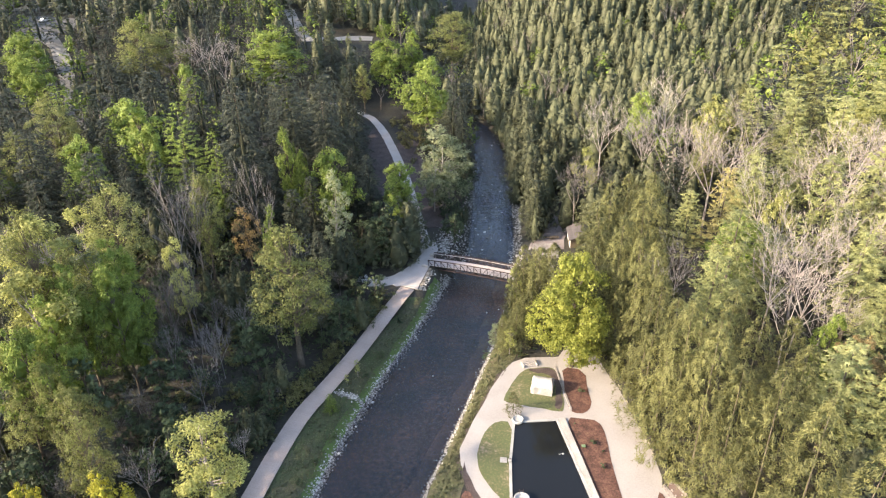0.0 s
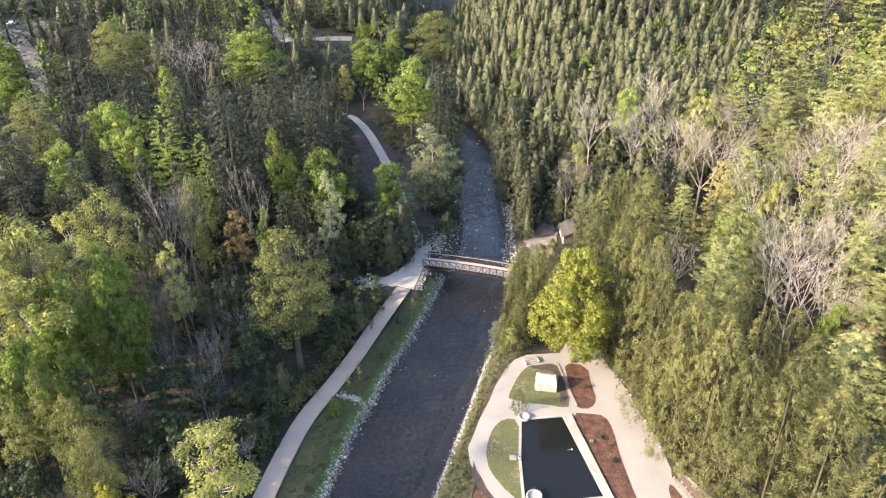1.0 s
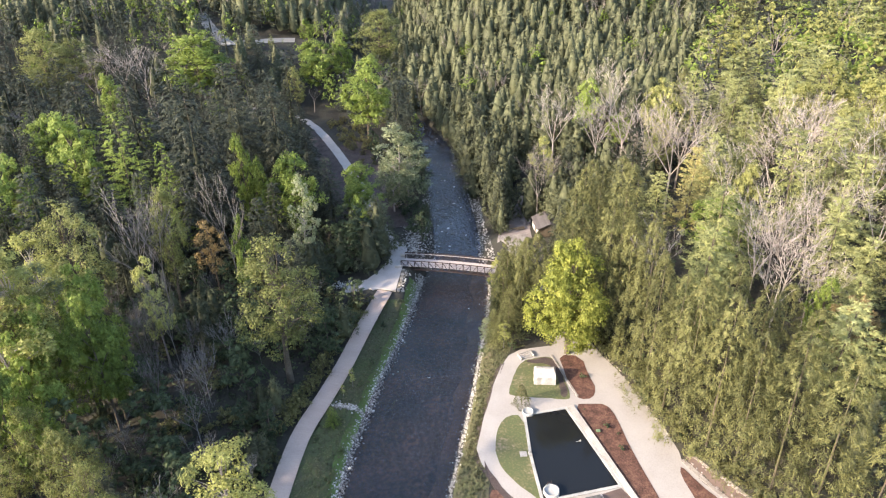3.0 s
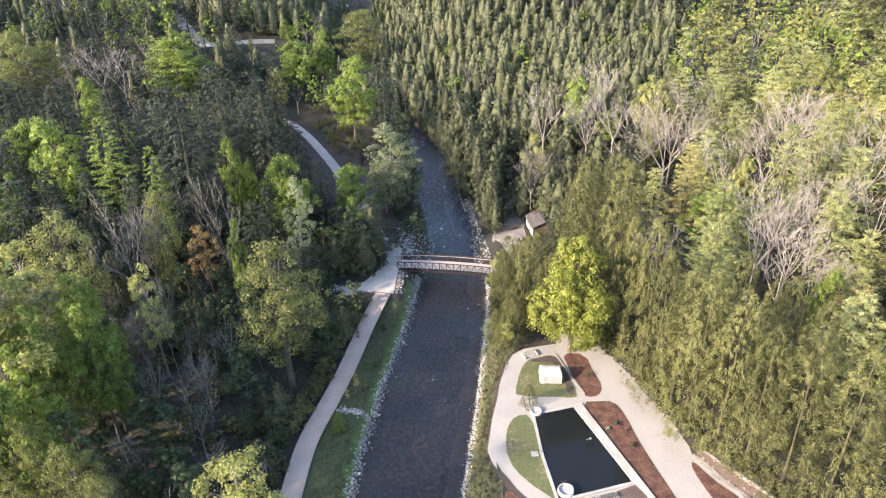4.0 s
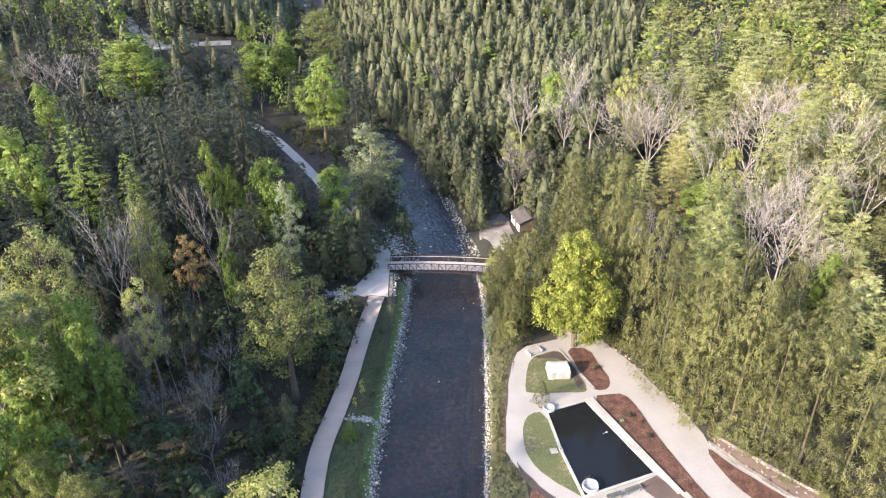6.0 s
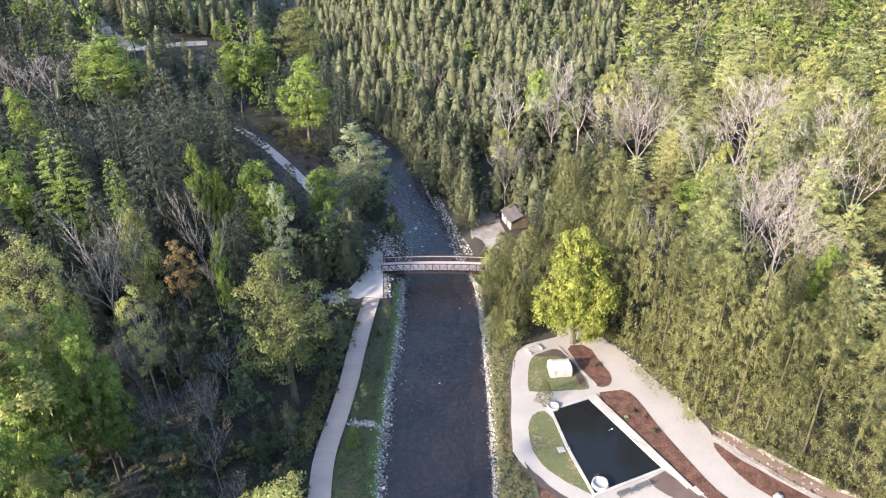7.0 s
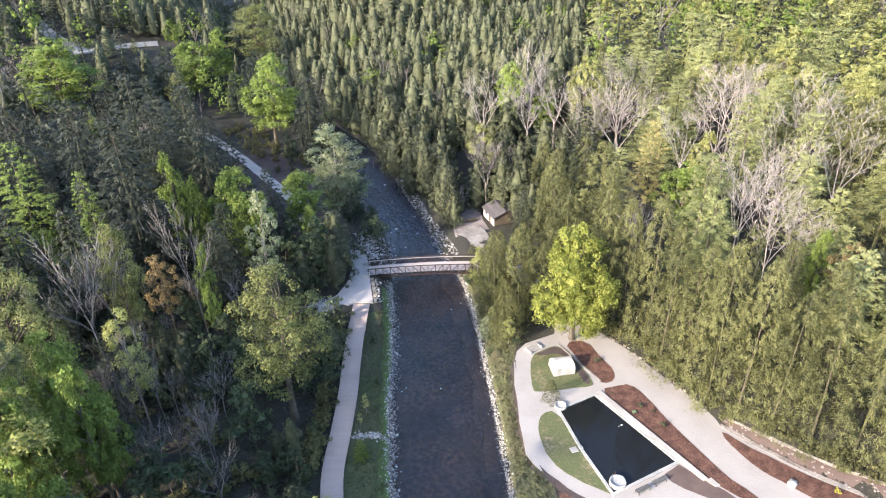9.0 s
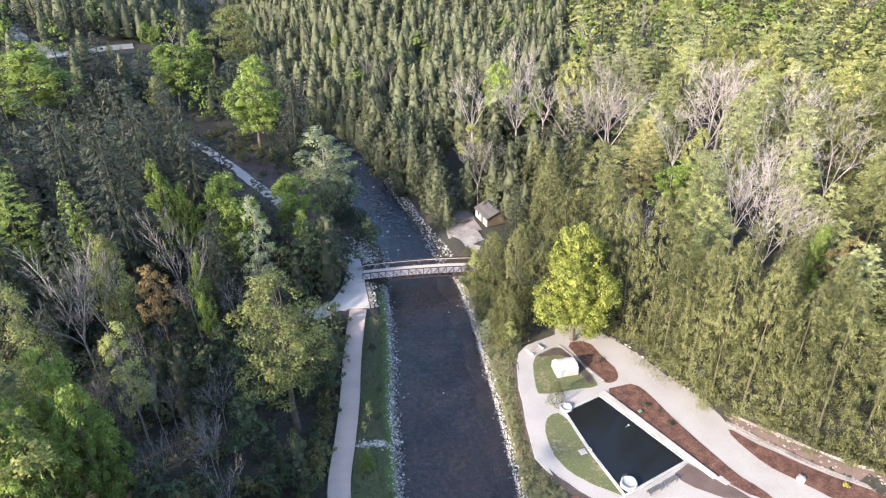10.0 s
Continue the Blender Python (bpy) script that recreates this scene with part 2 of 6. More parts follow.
# ---- mesh helpers ----


def mesh_of(name, verts, faces, mat, smooth=False):
    me = bpy.data.meshes.new(name)
    me.from_pydata([tuple(v) for v in verts], [], faces)
    me.materials.append(mat)
    if smooth:
        me.polygons.foreach_set("use_smooth", [True] * len(me.polygons))
    me.update()
    return me


def quads_mesh(name, v, mat):
    """v: an array of n x k x 3 corners; a mesh of n loose pieces."""
    n, k = v.shape[:2]
    me = bpy.data.meshes.new(name)
    me.vertices.add(k * n)
    me.vertices.foreach_set("co", np.ascontiguousarray(v, dtype=np.float32).ravel())
    me.loops.add(k * n)
    me.loops.foreach_set("vertex_index", np.arange(k * n, dtype=np.int32))
    me.polygons.add(n)
    me.polygons.foreach_set("loop_start", np.arange(0, k * n, k, dtype=np.int32))
    me.polygons.foreach_set("loop_total", np.full(n, k, dtype=np.int32))
    me.materials.append(mat)
    me.update(calc_edges=True)
    return me


def from_bm(name, bm, mat):
    me = bpy.data.meshes.new(name)
    bmesh.ops.recalc_face_normals(bm, faces=bm.faces)
    bm.to_mesh(me)
    bm.free()
    me.materials.append(mat)
    return me


def part(name, data, mat=None, parent=None, label=""):
    """Links a mesh, or a bmesh with its material, as one object under a thing or a part."""
    if isinstance(data, bmesh.types.BMesh):
        data = from_bm(name, data, mat)
    ob = new(name, data)
    ob.parent = parent
    return tagged(ob, label)


def box(bm, size, at=(0, 0, 0), rot=None, bevel=0.0):
    r = bmesh.ops.create_cube(bm, size=1.0)
    vs = r["verts"]
    bmesh.ops.scale(bm, vec=size, verts=vs)
    if bevel:
        es = list({e for v in vs for e in v.link_edges})
        out = bmesh.ops.bevel(bm, geom=es, offset=bevel, segments=1, affect="EDGES")
        vs = list({v for f in out["faces"] for v in f.verts} | {v for v in vs if v.is_valid})
    if rot is not None:
        bmesh.ops.rotate(bm, cent=(0, 0, 0), matrix=rot, verts=vs)
    bmesh.ops.translate(bm, vec=at, verts=vs)
    return vs


def beam(bm, a, b, w, d=None):
    """A square bar from a to b."""
    a, b = Vector(a), Vector(b)
    way = b - a
    q = way.to_track_quat("X", "Z").to_matrix()
    box(bm, (way.length, w, d or w), (a + b) / 2, q)


def tube(v, f, pts, radii, sides=6):
    """Adds a tapered tube through pts to the lists v, f."""
    base = len(v)
    pts = [Vector(p) for p in pts]
    for i, p in enumerate(pts):
        way = (pts[min(i + 1, len(pts) - 1)] - pts[max(i - 1, 0)]).normalized()
        side = way.cross(Vector((0.31, 0.95, 0.02))).normalized()
        up = way.cross(side)
        for k in range(sides):
            a = 2 * math.pi * k / sides
            v.append(tuple(p + radii[i] * (math.cos(a) * side + math.sin(a) * up)))
    for i in range(len(pts) - 1):
        for k in range(sides):
            k2 = (k + 1) % sides
            f.append((base + i * sides + k, base + i * sides + k2, base + (i + 1) * sides + k2, base + (i + 1) * sides + k))
    f.append(tuple(base + (len(pts) - 1) * sides + k for k in range(sides)))


def swept_bar(bm, pts, w, h):
    """One bar of rectangular section through pts that lie in an upright plane along x."""
    rings = []
    for x, y, z in pts:
        rings.append([bm.verts.new((x, y + a * w / 2, z + c * h / 2)) for a, c in ((-1, -1), (1, -1), (1, 1), (-1, 1))])
    for r1, r2 in zip(rings, rings[1:]):
        for k in range(4):
            bm.faces.new((r1[k], r1[(k + 1) % 4], r2[(k + 1) % 4], r2[k]))
    bm.faces.new(rings[0]), bm.faces.new(rings[-1])


def step(a, b, t):
    t = min(1.0, max(0.0, (t - a) / (b - a)))
    return t * t * (3 - 2 * t)


# ---- the lie of the land ----
BANK_L = [(20, -3), (45, 3.8), (58, 6.8), (67.6, 9.0), (75.7, 11.7), (85, 15.0), (93.5, 18.6), (102, 21.6), (109, 23.9), (115, 25.7), (122, 28.5), (128, 29.7), (137, 30.5), (151, 31.8), (170, 32.9), (186, 33.0), (200, 31), (212, 31), (300, 31)]
BANK_R = [(20, 9), (45, 17.0), (57, 20.5), (61.5, 21.9), (68.7, 24.5), (74.8, 26.7), (81.7, 28.9), (88.1, 31.1), (93.8, 32.9), (100, 34.8), (105.2, 36.3), (110, 37.2), (122, 38.2), (132, 38.8), (143, 39.7), (158, 40.9), (166, 41.4), (177, 41.2), (187, 39.8), (200, 37), (212, 32.0), (300, 32.0)]
WALK = [(25, -8.5, -1.4), (45, -4.4, -1.4), (52, -2.9, -1.4), (58, -1.5, -1.4), (63, -0.5, -1.4), (67.5, 0.5, -1.4), (72, 1.7, -1.4), (75, 2.9, -1.35), (78, 4.4, -1.35), (82.5, 6.5, -1.3), (88, 8.9, -1.25), (92, 10.4, -1.2), (98, 12.9, -0.8), (103, 15.3, -0.2), (106.5, 17.0, 0.25)]
NORTH = [(20.3, 119.5), (20.0, 123), (18.4, 131), (16.4, 143), (14.4, 155), (12.3, 165), (10.3, 174), (8.4, 182), (6.0, 191), (3.2, 200), (0.2, 207), (-6, 213.5), (-13, 218), (-24, 222)]
EDGE = [(20, 68), (40, 62), (46, 58), (54, 54.5), (58, 53.3), (66, 52.8), (76, 51.6), (84, 50), (92, 49.5), (110, 50), (116, 55), (145, 56), (152, 46), (180, 45), (205, 42), (240, 40), (300, 40)]
WATER = -2.6


def along(table, y):
    return float(np.interp(y, [r[0] for r in table], [r[1] for r in table]))


def land(x, y):
    """Height of the ground."""
    xl, xr = along(BANK_L, y), along(BANK_R, y)
    far = 12.0 * step(220, 260, y) + 0.09 * max(0.0, y - 262)
    far = min(far, 60)
    if x < xl:
        t = xl - x
        flat = -1.75 + 1.95 * step(100, 107, y)
        z = -3.1 + (flat + 3.1) * step(-0.6, 3.2, t)
        west = along(WALK, y) - 5 - x if y < 106 else 2 - x
        z += 5.0 * (1 - math.exp(-max(0.0, west) / 45))
        z += far * step(4, 30, t)
    elif x > xr:
        t = x - xr
        z = -3.1 + 1.6 * step(-0.4, 1.8, t) + 1.5 * step(1.2, 5.0, t)
        z += 15 * (1 - math.exp(-max(0.0, x - along(EDGE, y)) / 42))
        z += 0.75 * far * step(4, 40, t)
    else:
        z = -3.1 - 0.25 * min(1.0, (x - xl) / 2, (xr - x) / 2)
    calm = step(58, 75, x) + step(0, 14, along(WALK, y) - x) if y < 106 else step(0, 12, min(abs(x - 10) - 14, 99)) + step(56, 70, x)
    z += min(1.0, calm) * (0.7 * noise.noise((x * 0.06, y * 0.06, 3.1)) + 0.3 * noise.noise((x * 0.2, y * 0.2, 8.3)))
    return z


def steps_to(a, b, s):
    return [a + (b - a) * i / round((b - a) / s) for i in range(round((b - a) / s))]


gx = [-3000, -1500, -800, -500] + steps_to(-350, -70, 10) + steps_to(-70, 0, 2) + steps_to(0, 60, 1.0) + steps_to(60, 130, 2.5) + steps_to(130, 400, 10) + [400, 600, 900, 1600, 3000]
gy = [-3000, -1500, -700, -300, -120, -40] + steps_to(0, 40, 4) + steps_to(40, 130, 1.0) + steps_to(130, 230, 2) + steps_to(230, 450, 6) + [450, 500, 600, 800, 1200, 2000, 3000]
gv = [(x, y, land(x, y)) for y in gy for x in gx]
nx = len(gx)
gf = [(j * nx + i, j * nx + i + 1, (j + 1) * nx + i + 1, (j + 1) * nx + i) for j in range(len(gy) - 1) for i in range(nx - 1)]
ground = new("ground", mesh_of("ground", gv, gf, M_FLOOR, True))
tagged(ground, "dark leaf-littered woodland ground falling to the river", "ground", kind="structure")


def ribbon(name, left, right, lift, mat, label, category, cross=4, follow=True, kind="structure", thick=0.12, sub=1.5):
    """A sheet between two lines of (x, y) or (x, y, z), laid on the land."""
    def dense(pts, n):
        a = np.array(pts, float)
        s = np.r_[0, np.cumsum(np.linalg.norm(np.diff(a[:, :2], axis=0), axis=1))]
        u = np.linspace(0, s[-1], n)
        return np.stack([np.interp(u, s, a[:, k]) for k in range(a.shape[1])], 1)
    n = max(2, int(np.linalg.norm(np.diff(np.array(left, float)[:, :2], axis=0), axis=1).sum() / sub))
    a, b = dense(left, n), dense(right, n)
    v, f = [], []
    for i in range(n):
        for k in range(cross + 1):
            p = a[i] + (b[i] - a[i]) * k / cross
            edge = 0.22 * noise.noise((p[0] * 0.5, p[1] * 0.5, k * 3.0)) if k in (0, cross) and follow else 0
            x = p[0] + edge
            z = land(x, p[1]) + lift if follow else p[2] + lift
            v.append((x, p[1], z))
    w = cross + 1
    for i in range(n - 1):
        for k in range(cross):
            f.append((i * w + k, i * w + k + 1, (i + 1) * w + k + 1, (i + 1) * w + k))
    rim = [i * w for i in range(n)] + [(n - 1) * w + k for k in range(1, w)] + [i * w + cross for i in range(n - 2, -1, -1)] + [k for k in range(cross - 1, 0, -1)]
    base = len(v)
    for r in rim:
        v.append((v[r][0], v[r][1], v[r][2] - thick))
    for i in range(len(rim)):
        j = (i + 1) % len(rim)
        f.append((rim[i], rim[j], base + j, base + i))
    ob = new(name, mesh_of(name, v, f, mat))
    return tagged(ob, label, category, kind=kind)


def round_off(pts, times=2):
    """Corner cutting on a closed outline."""
    for _ in range(times):
        out = []
        for i, p in enumerate(pts):
            q = pts[(i + 1) % len(pts)]
            out += [(p[0] * 0.75 + q[0] * 0.25, p[1] * 0.75 + q[1] * 0.25), (p[0] * 0.25 + q[0] * 0.75, p[1] * 0.25 + q[1] * 0.75)]
        pts = out
    return pts


def slab(pts, z0, z1, mat, name="slab", mound=0.0, wobble=0.0):
    """A flat sheet with an outline and thickness; mound: raised middle."""
    bm = bmesh.new()
    pts = [(x + wobble * noise.noise((x, y, 1.7)), y + wobble * noise.noise((x, y, 5.2))) for x, y in pts]
    low = [bm.verts.new((x, y, z0)) for x, y in pts]
    top = [bm.verts.new((x, y, z1)) for x, y in pts]
    n = len(pts)
    for i in range(n):
        bm.faces.new((low[i], low[(i + 1) % n], top[(i + 1) % n], top[i]))
    face = bm.faces.new(top)
    if mound:
        r = bmesh.ops.inset_individual(bm, faces=[face], thickness=0.5, depth=mound)
    bmesh.ops.triangulate(bm, faces=[x for x in bm.faces if len(x.verts) > 4])
    return from_bm(name, bm, mat)

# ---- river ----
for lo, hi, water_mat, text in ((20, 116, M_RIVER, "dark rippled river flowing between stony banks"), (116, 212, M_UPPER, "upper river between cedars, tinted with the blue of the reflected sky")):
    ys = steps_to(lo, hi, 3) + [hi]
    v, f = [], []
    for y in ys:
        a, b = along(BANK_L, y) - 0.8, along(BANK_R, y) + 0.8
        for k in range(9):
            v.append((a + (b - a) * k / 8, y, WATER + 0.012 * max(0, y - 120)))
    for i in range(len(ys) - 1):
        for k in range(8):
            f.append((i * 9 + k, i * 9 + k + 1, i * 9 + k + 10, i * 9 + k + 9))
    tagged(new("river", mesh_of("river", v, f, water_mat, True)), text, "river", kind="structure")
ys = steps_to(20, 212, 3)
ribbon("river_bed", [(along(BANK_L, y) + 0.1, y, -3.0) for y in ys], [(along(BANK_R, y) - 0.1, y, -3.0) for y in ys], 0.0, M_BED, "brown stony river bed under the water", "river bed", cross=10, follow=False)

ys = steps_to(44, 118, 1.5)
ribbon("gravel_shallows", [(along(BANK_R, y) - 2.6 - 1.8 * noise.noise((3.3, y * 0.16, 1)), y, -2.86) for y in ys], [(along(BANK_R, y) + 0.2, y, -2.70) for y in ys], 0.0, M_SHALLOW, "rusty gravel shallows under the water's edge", "river bed", cross=4, follow=False)

# ---- grass along the banks ----
COURT_W = [(38, 34), (47, 33), (52, 31), (55.3, 28.9), (58.7, 27.4), (61.5, 26.6), (64.5, 26.5), (67, 27.3), (70, 28.4), (74, 30.2), (76.8, 31.3), (81.2, 33.7), (83.2, 35.2), (86, 40), (90, 44)]
ys = steps_to(30, 104, 2) + [104]
ribbon("bank_meadow", [(along(WALK, y) + 1.25, y) for y in ys], [(along(BANK_L, y) - 1.2, y) for y in ys], 0.05, M_MEADOW, "rough green grass strip between boardwalk and river", "grass", cross=6)
ys = steps_to(40, 112, 1.5)
ribbon("grass_strip", [(along(BANK_L, y) - 2.3 - 0.7 * noise.noise((y * 0.2, 1.1, 4)), y) for y in ys], [(along(BANK_L, y) - 0.75, y) for y in ys], 0.075, M_LUSH, "lush green grass along the river's edge", "grass", cross=3)
ys = steps_to(30, 112, 2)
ribbon("bank_weeds", [(along(BANK_R, y) + 1.0, y) for y in ys], [(min(along(BANK_R, y) + 6.0, along(COURT_W, y) - 0.1), y) for y in ys], 0.05, M_WEEDS, "dry weedy verge above the stony river bank", "weeds", cross=6)

ys = steps_to(47, 83, 1.5)
ribbon("soil_border", [(along(COURT_W, y) - 0.75, y) for y in ys], [(along(COURT_W, y) + 0.35, y) for y in ys], 0.075, M_SOIL, "dark bare soil border along the gravel path", "soil border", cross=2)

# ---- terrace: gravel court, lawns, beds ----
COURT = [(37.5, 84.5), (35.2, 83.2), (33.7, 81.2), (31.3, 76.8), (30.2, 74.0), (28.4, 70.0), (27.3, 67.0), (26.5, 64.5), (26.6, 61.5), (27.4, 58.7), (28.9, 55.3), (31.0, 52.0), (33.0, 47.0), (34.0, 38.0), (60.0, 30.0), (61.6, 39.6), (59.5, 42.3), (57.7, 45.4), (55.5, 50.2), (54.0, 53.6), (52.8, 57.6), (53.4, 60.5), (52.8, 65.0), (52.2, 70.0), (51.6, 76.0), (50.4, 80.0), (49.4, 86.0), (49.0, 95.0), (48.6, 106.0), (48.8, 113.5), (48.3, 115.6), (44.0, 115.0), (44.2, 111.0), (45.4, 106.0), (45.6, 95.0), (45.2, 88.0), (43.0, 84.6)]
court = new("gravel_court", slab(COURT, -0.2, 0.06, M_GRAVEL, "gravel_court", wobble=0.25))
tagged(court, "pale crushed limestone court and paths round a pond", "gravel path", kind="structure")


def ground_patch(name, outline, z, mat, label, category, mound=0.0, soft=2, wobble=0.15):
    ob = new(name, slab(round_off(outline, soft), -0.1, z, mat, name, mound, wobble))
    return tagged(ob, label, category, kind="structure")


ground_patch("lawn", [(36.8, 81.4), (34.5, 77.6), (33.2, 74.4), (33.4, 73.9), (37.5, 72.7), (41.6, 71.5), (42.1, 71.7), (42.5, 76.0), (42.8, 80.2), (41.6, 82.0), (39.0, 81.8)], 0.10, M_GRASS, "small mown lawn round a covered monument", "lawn", soft=2)
ground_patch("lawn", [(34.1, 69.6), (32.0, 69.8), (30.3, 68.2), (29.2, 65.6), (28.6, 62.8), (29.0, 60.0), (30.2, 57.6), (32.0, 55.0), (33.0, 53.6), (33.0, 58.0), (33.5, 62.5)], 0.10, M_GRASS, "narrow mown lawn with worn patches beside the pond", "lawn", soft=1)
ground_patch("worn_soil", [(37.4, 81.3), (39.2, 81.6), (41.5, 81.8), (42.6, 80.0), (42.3, 76.0), (41.9, 72.1), (40.7, 72.4), (41.5, 75.5), (41.6, 78.8), (40.6, 80.4), (38.6, 80.6)], 0.112, M_SOIL, "bare trodden soil at the lawn's edge", "soil", soft=2, wobble=0.3)
ground_patch("mulch_bed", [(43.3, 82.0), (46.8, 81.0), (46.4, 76.0), (46.5, 72.8), (45.2, 71.2), (43.4, 71.2), (42.8, 73.0), (43.0, 77.8)], 0.09, M_MULCH, "reddish mulch bed under the maple", "mulch bed", mound=0.08, soft=1)
ground_patch("mulch_bed", [(42.2, 70.5), (44.8, 70.1), (46.9, 69.5), (47.5, 66.8), (47.0, 60.5), (47.2, 55.4), (47.4, 50.6), (48.4, 47.0), (48.6, 44.8), (46.6, 47.0), (45.7, 49.2), (44.8, 51.5), (44.1, 55.0), (43.4, 60.8), (42.6, 66.2)], 0.09, M_MULCH, "long reddish mulch bed with small round shrubs", "mulch bed", mound=0.1, soft=1)
ground_patch("mulch_bed", [(52.4, 56.9), (53.4, 53.4), (54.9, 50.0), (56.4, 47.0), (58.3, 43.8), (60.7, 40.2), (62.0, 36.0), (57.0, 37.0), (54.8, 42.6), (53.2, 46.5), (52.2, 48.6), (51.7, 51.5), (51.6, 55.2)], 0.09, M_MULCH, "curved reddish mulch bed along the woodland edge", "mulch bed", mound=0.1, soft=1)
ground_patch("mulch_bed", [(27.0, 57.6), (28.6, 54.6), (30.6, 51.4), (32.0, 47.0), (29.5, 47.0), (27.2, 51.5), (26.2, 55.5)], 0.09, M_MULCH, "rusty mulch patch beside the gravel path", "mulch bed", soft=1)
ground_patch("gravel_pad", [(43.2, 54.5), (40.5, 54.0), (40.6, 52.6), (41.3, 51.2), (43.4, 48.4), (46.2, 46.9), (45.6, 48.8), (44.7, 51.0)], 0.085, M_DECK, "brown fine gravel pad behind the pond wall", "gravel pad", soft=0)
ys = [(54.3, 58.2), (55.6, 55.0), (57.0, 52.2), (58.5, 49.0), (60.4, 45.4), (63.4, 41.2), (65.0, 37.0)]
ws = [(53.0, 57.6), (54.3, 53.8), (55.7, 50.4), (57.8, 45.6), (59.6, 42.5), (61.6, 40.0), (63.0, 36.0)]
ribbon("dirt_verge", ws, ys, 0.07, M_DECK, "stony dirt verge between mulch bed and spruces", "verge", cross=4)

# ---- pond ----
POND = [(34.55, 69.25), (40.6, 69.6), (43.1, 54.95), (32.95, 54.25), (33.45, 61.9)]


def offset(pts, d):
    out = []
    n = len(pts)
    for i in range(n):
        a, b, c = (Vector(pts[(i + k) % n]).to_2d() for k in (-1, 0, 1))
        n1 = Vector(((b - a).y, -(b - a).x)).normalized()
        n2 = Vector(((c - b).y, -(c - b).x)).normalized()
        m = (n1 + n2).normalized()
        out.append(tuple(b - m * d / max(0.4, m.dot(n1))))
    return out


pond = new("pond")
tagged(pond, "dark still pond with a white concrete rim", "pond")
out_line = offset(POND, 0.38)
bm = bmesh.new()
for i in range(5):
    j = (i + 1) % 5
    quad = [POND[i], POND[j], out_line[j], out_line[i]]
    lo = [bm.verts.new((x, y, -0.5)) for x, y in quad]
    hi = [bm.verts.new((x, y, 0.24)) for x, y in quad]
    bm.faces.new(hi)
    for k in range(4):
        bm.faces.new((lo[k], lo[(k + 1) % 4], hi[(k + 1) % 4], hi[k]))
part("rim", bm, M_WHITE, pond)
bm = bmesh.new()
bm.faces.new([bm.verts.new((x, y, 0.12)) for x, y in POND])
part("water", bm, M_POND, pond, "dark still water")
# wall walk along the pond's long side
bm = bmesh.new()
me = slab([(40.98, 70.0), (41.95, 70.1), (44.9, 51.1), (44.2, 51.1), (43.55, 54.9)], -0.1, 0.30, M_KERB, "wall_top")
pond_wall = new("pond_wall", me)
tagged(pond_wall, "pale concrete retaining wall along the pond", "wall")
part("end_block", slab([(44.5, 51.05), (45.4, 51.05), (45.65, 49.7), (44.95, 49.7)], -0.1, 0.18, M_KERB, "end_block"), None, pond_wall)
# kerb between lawn and mulch bed
bm = bmesh.new()
beam(bm, (42.1, 82.0, 0.09), (43.2, 71.9, 0.09), 0.28, 0.2)
kerb = part("kerb", bm, M_DUST)
tagged(kerb, "grey concrete kerb between lawn and mulch", "kerb")


def round_basin(at, r, h, label):
    basin = new("round_basin")
    basin.location = at
    v, f = [], []
    prof = [(r * 0.97, 0), (r, h * 0.5), (r * 0.98, h), (r * 0.80, h), (r * 0.76, h * 0.72), (r * 0.4, h * 0.66), (0.02, h * 0.7)]
    n = 28
    for rr, zz in prof:
        for k in range(n):
            a = 2 * math.pi * k / n
            w = 1 + 0.03 * math.sin(5 * a)
            v.append((rr * w * math.cos(a), rr * w * math.sin(a), zz))
    for i in range(len(prof) - 1):
        for k in range(n):
            f.append((i * n + k, i * n + (k + 1) % n, (i + 1) * n + (k + 1) % n, (i + 1) * n + k))
    part("bowl", mesh_of("bowl", v, f, M_WHITE, True), None, basin)
    return tagged(basin, label, "basin")


b1 = round_basin((34.2, 55.2, 0.0), 1.05, 0.7, "round white plastered basin at the pond's corner")
bm = bmesh.new()
for dx in (-0.25, 0.25):
    beam(bm, (dx, 0.9, 0.5), (dx, 0.9, 1.3), 0.06)
beam(bm, (-0.25, 0.9, 1.1), (0.25, 0.9, 1.1), 0.05)
part("spout", bm, M_STEEL, b1, "dark metal spout")
round_basin((35.0, 69.8, 0.0), 0.85, 0.5, "low round white stone basin beside a shrub")

bm = bmesh.new()
box(bm, (0.95, 0.9, 0.12), (0, 0, 0.1), bevel=0.02)
pad = part("stone_pad", bm, M_KERB)
pad.matrix_basis = pose(32.35, 62.2, 0.03, 0, 0, -6)
tagged(pad, "square pale stone pad set in the lawn", "paving slab")
bm = bmesh.new()
box(bm, (0.45, 0.5, 0.3), (0, 0, 0.3), bevel=0.03)
plinth = part("plinth", bm, M_WHITE)
plinth.location = (33.2, 61.9, 0.1)
tagged(plinth, "small white concrete plinth on the pond rim", "plinth")
bm = bmesh.new()
box(bm, (0.3, 0.04, 0.22), (0, 0, 0.56), Euler((radians(30), 0, 0)).to_matrix())
part("plate", bm, M_STEEL, plinth, "dark metal plate")
# aerator
v, f = [], []
tube(v, f, [(0, 0, 0), (0, 0, 0.14), (0.03, 0.01, 0.3)], [0.24, 0.18, 0.06], 10)
aer = new("aerator", mesh_of("float", v, f, M_WHITE))
aer.matrix_basis = pose(40.7, 63.2, 0.1) @ Matrix.Diagonal((0.7, 0.6, 0.7, 1))
tagged(aer, "small white floating aerator on the pond", "aerator")
part("pipe", slab([(-0.9, -0.22), (-0.1, -0.02), (-0.1, 0.05), (-0.9, -0.12)], 0.04, 0.1, M_WHITE, "pipe"), None, aer)
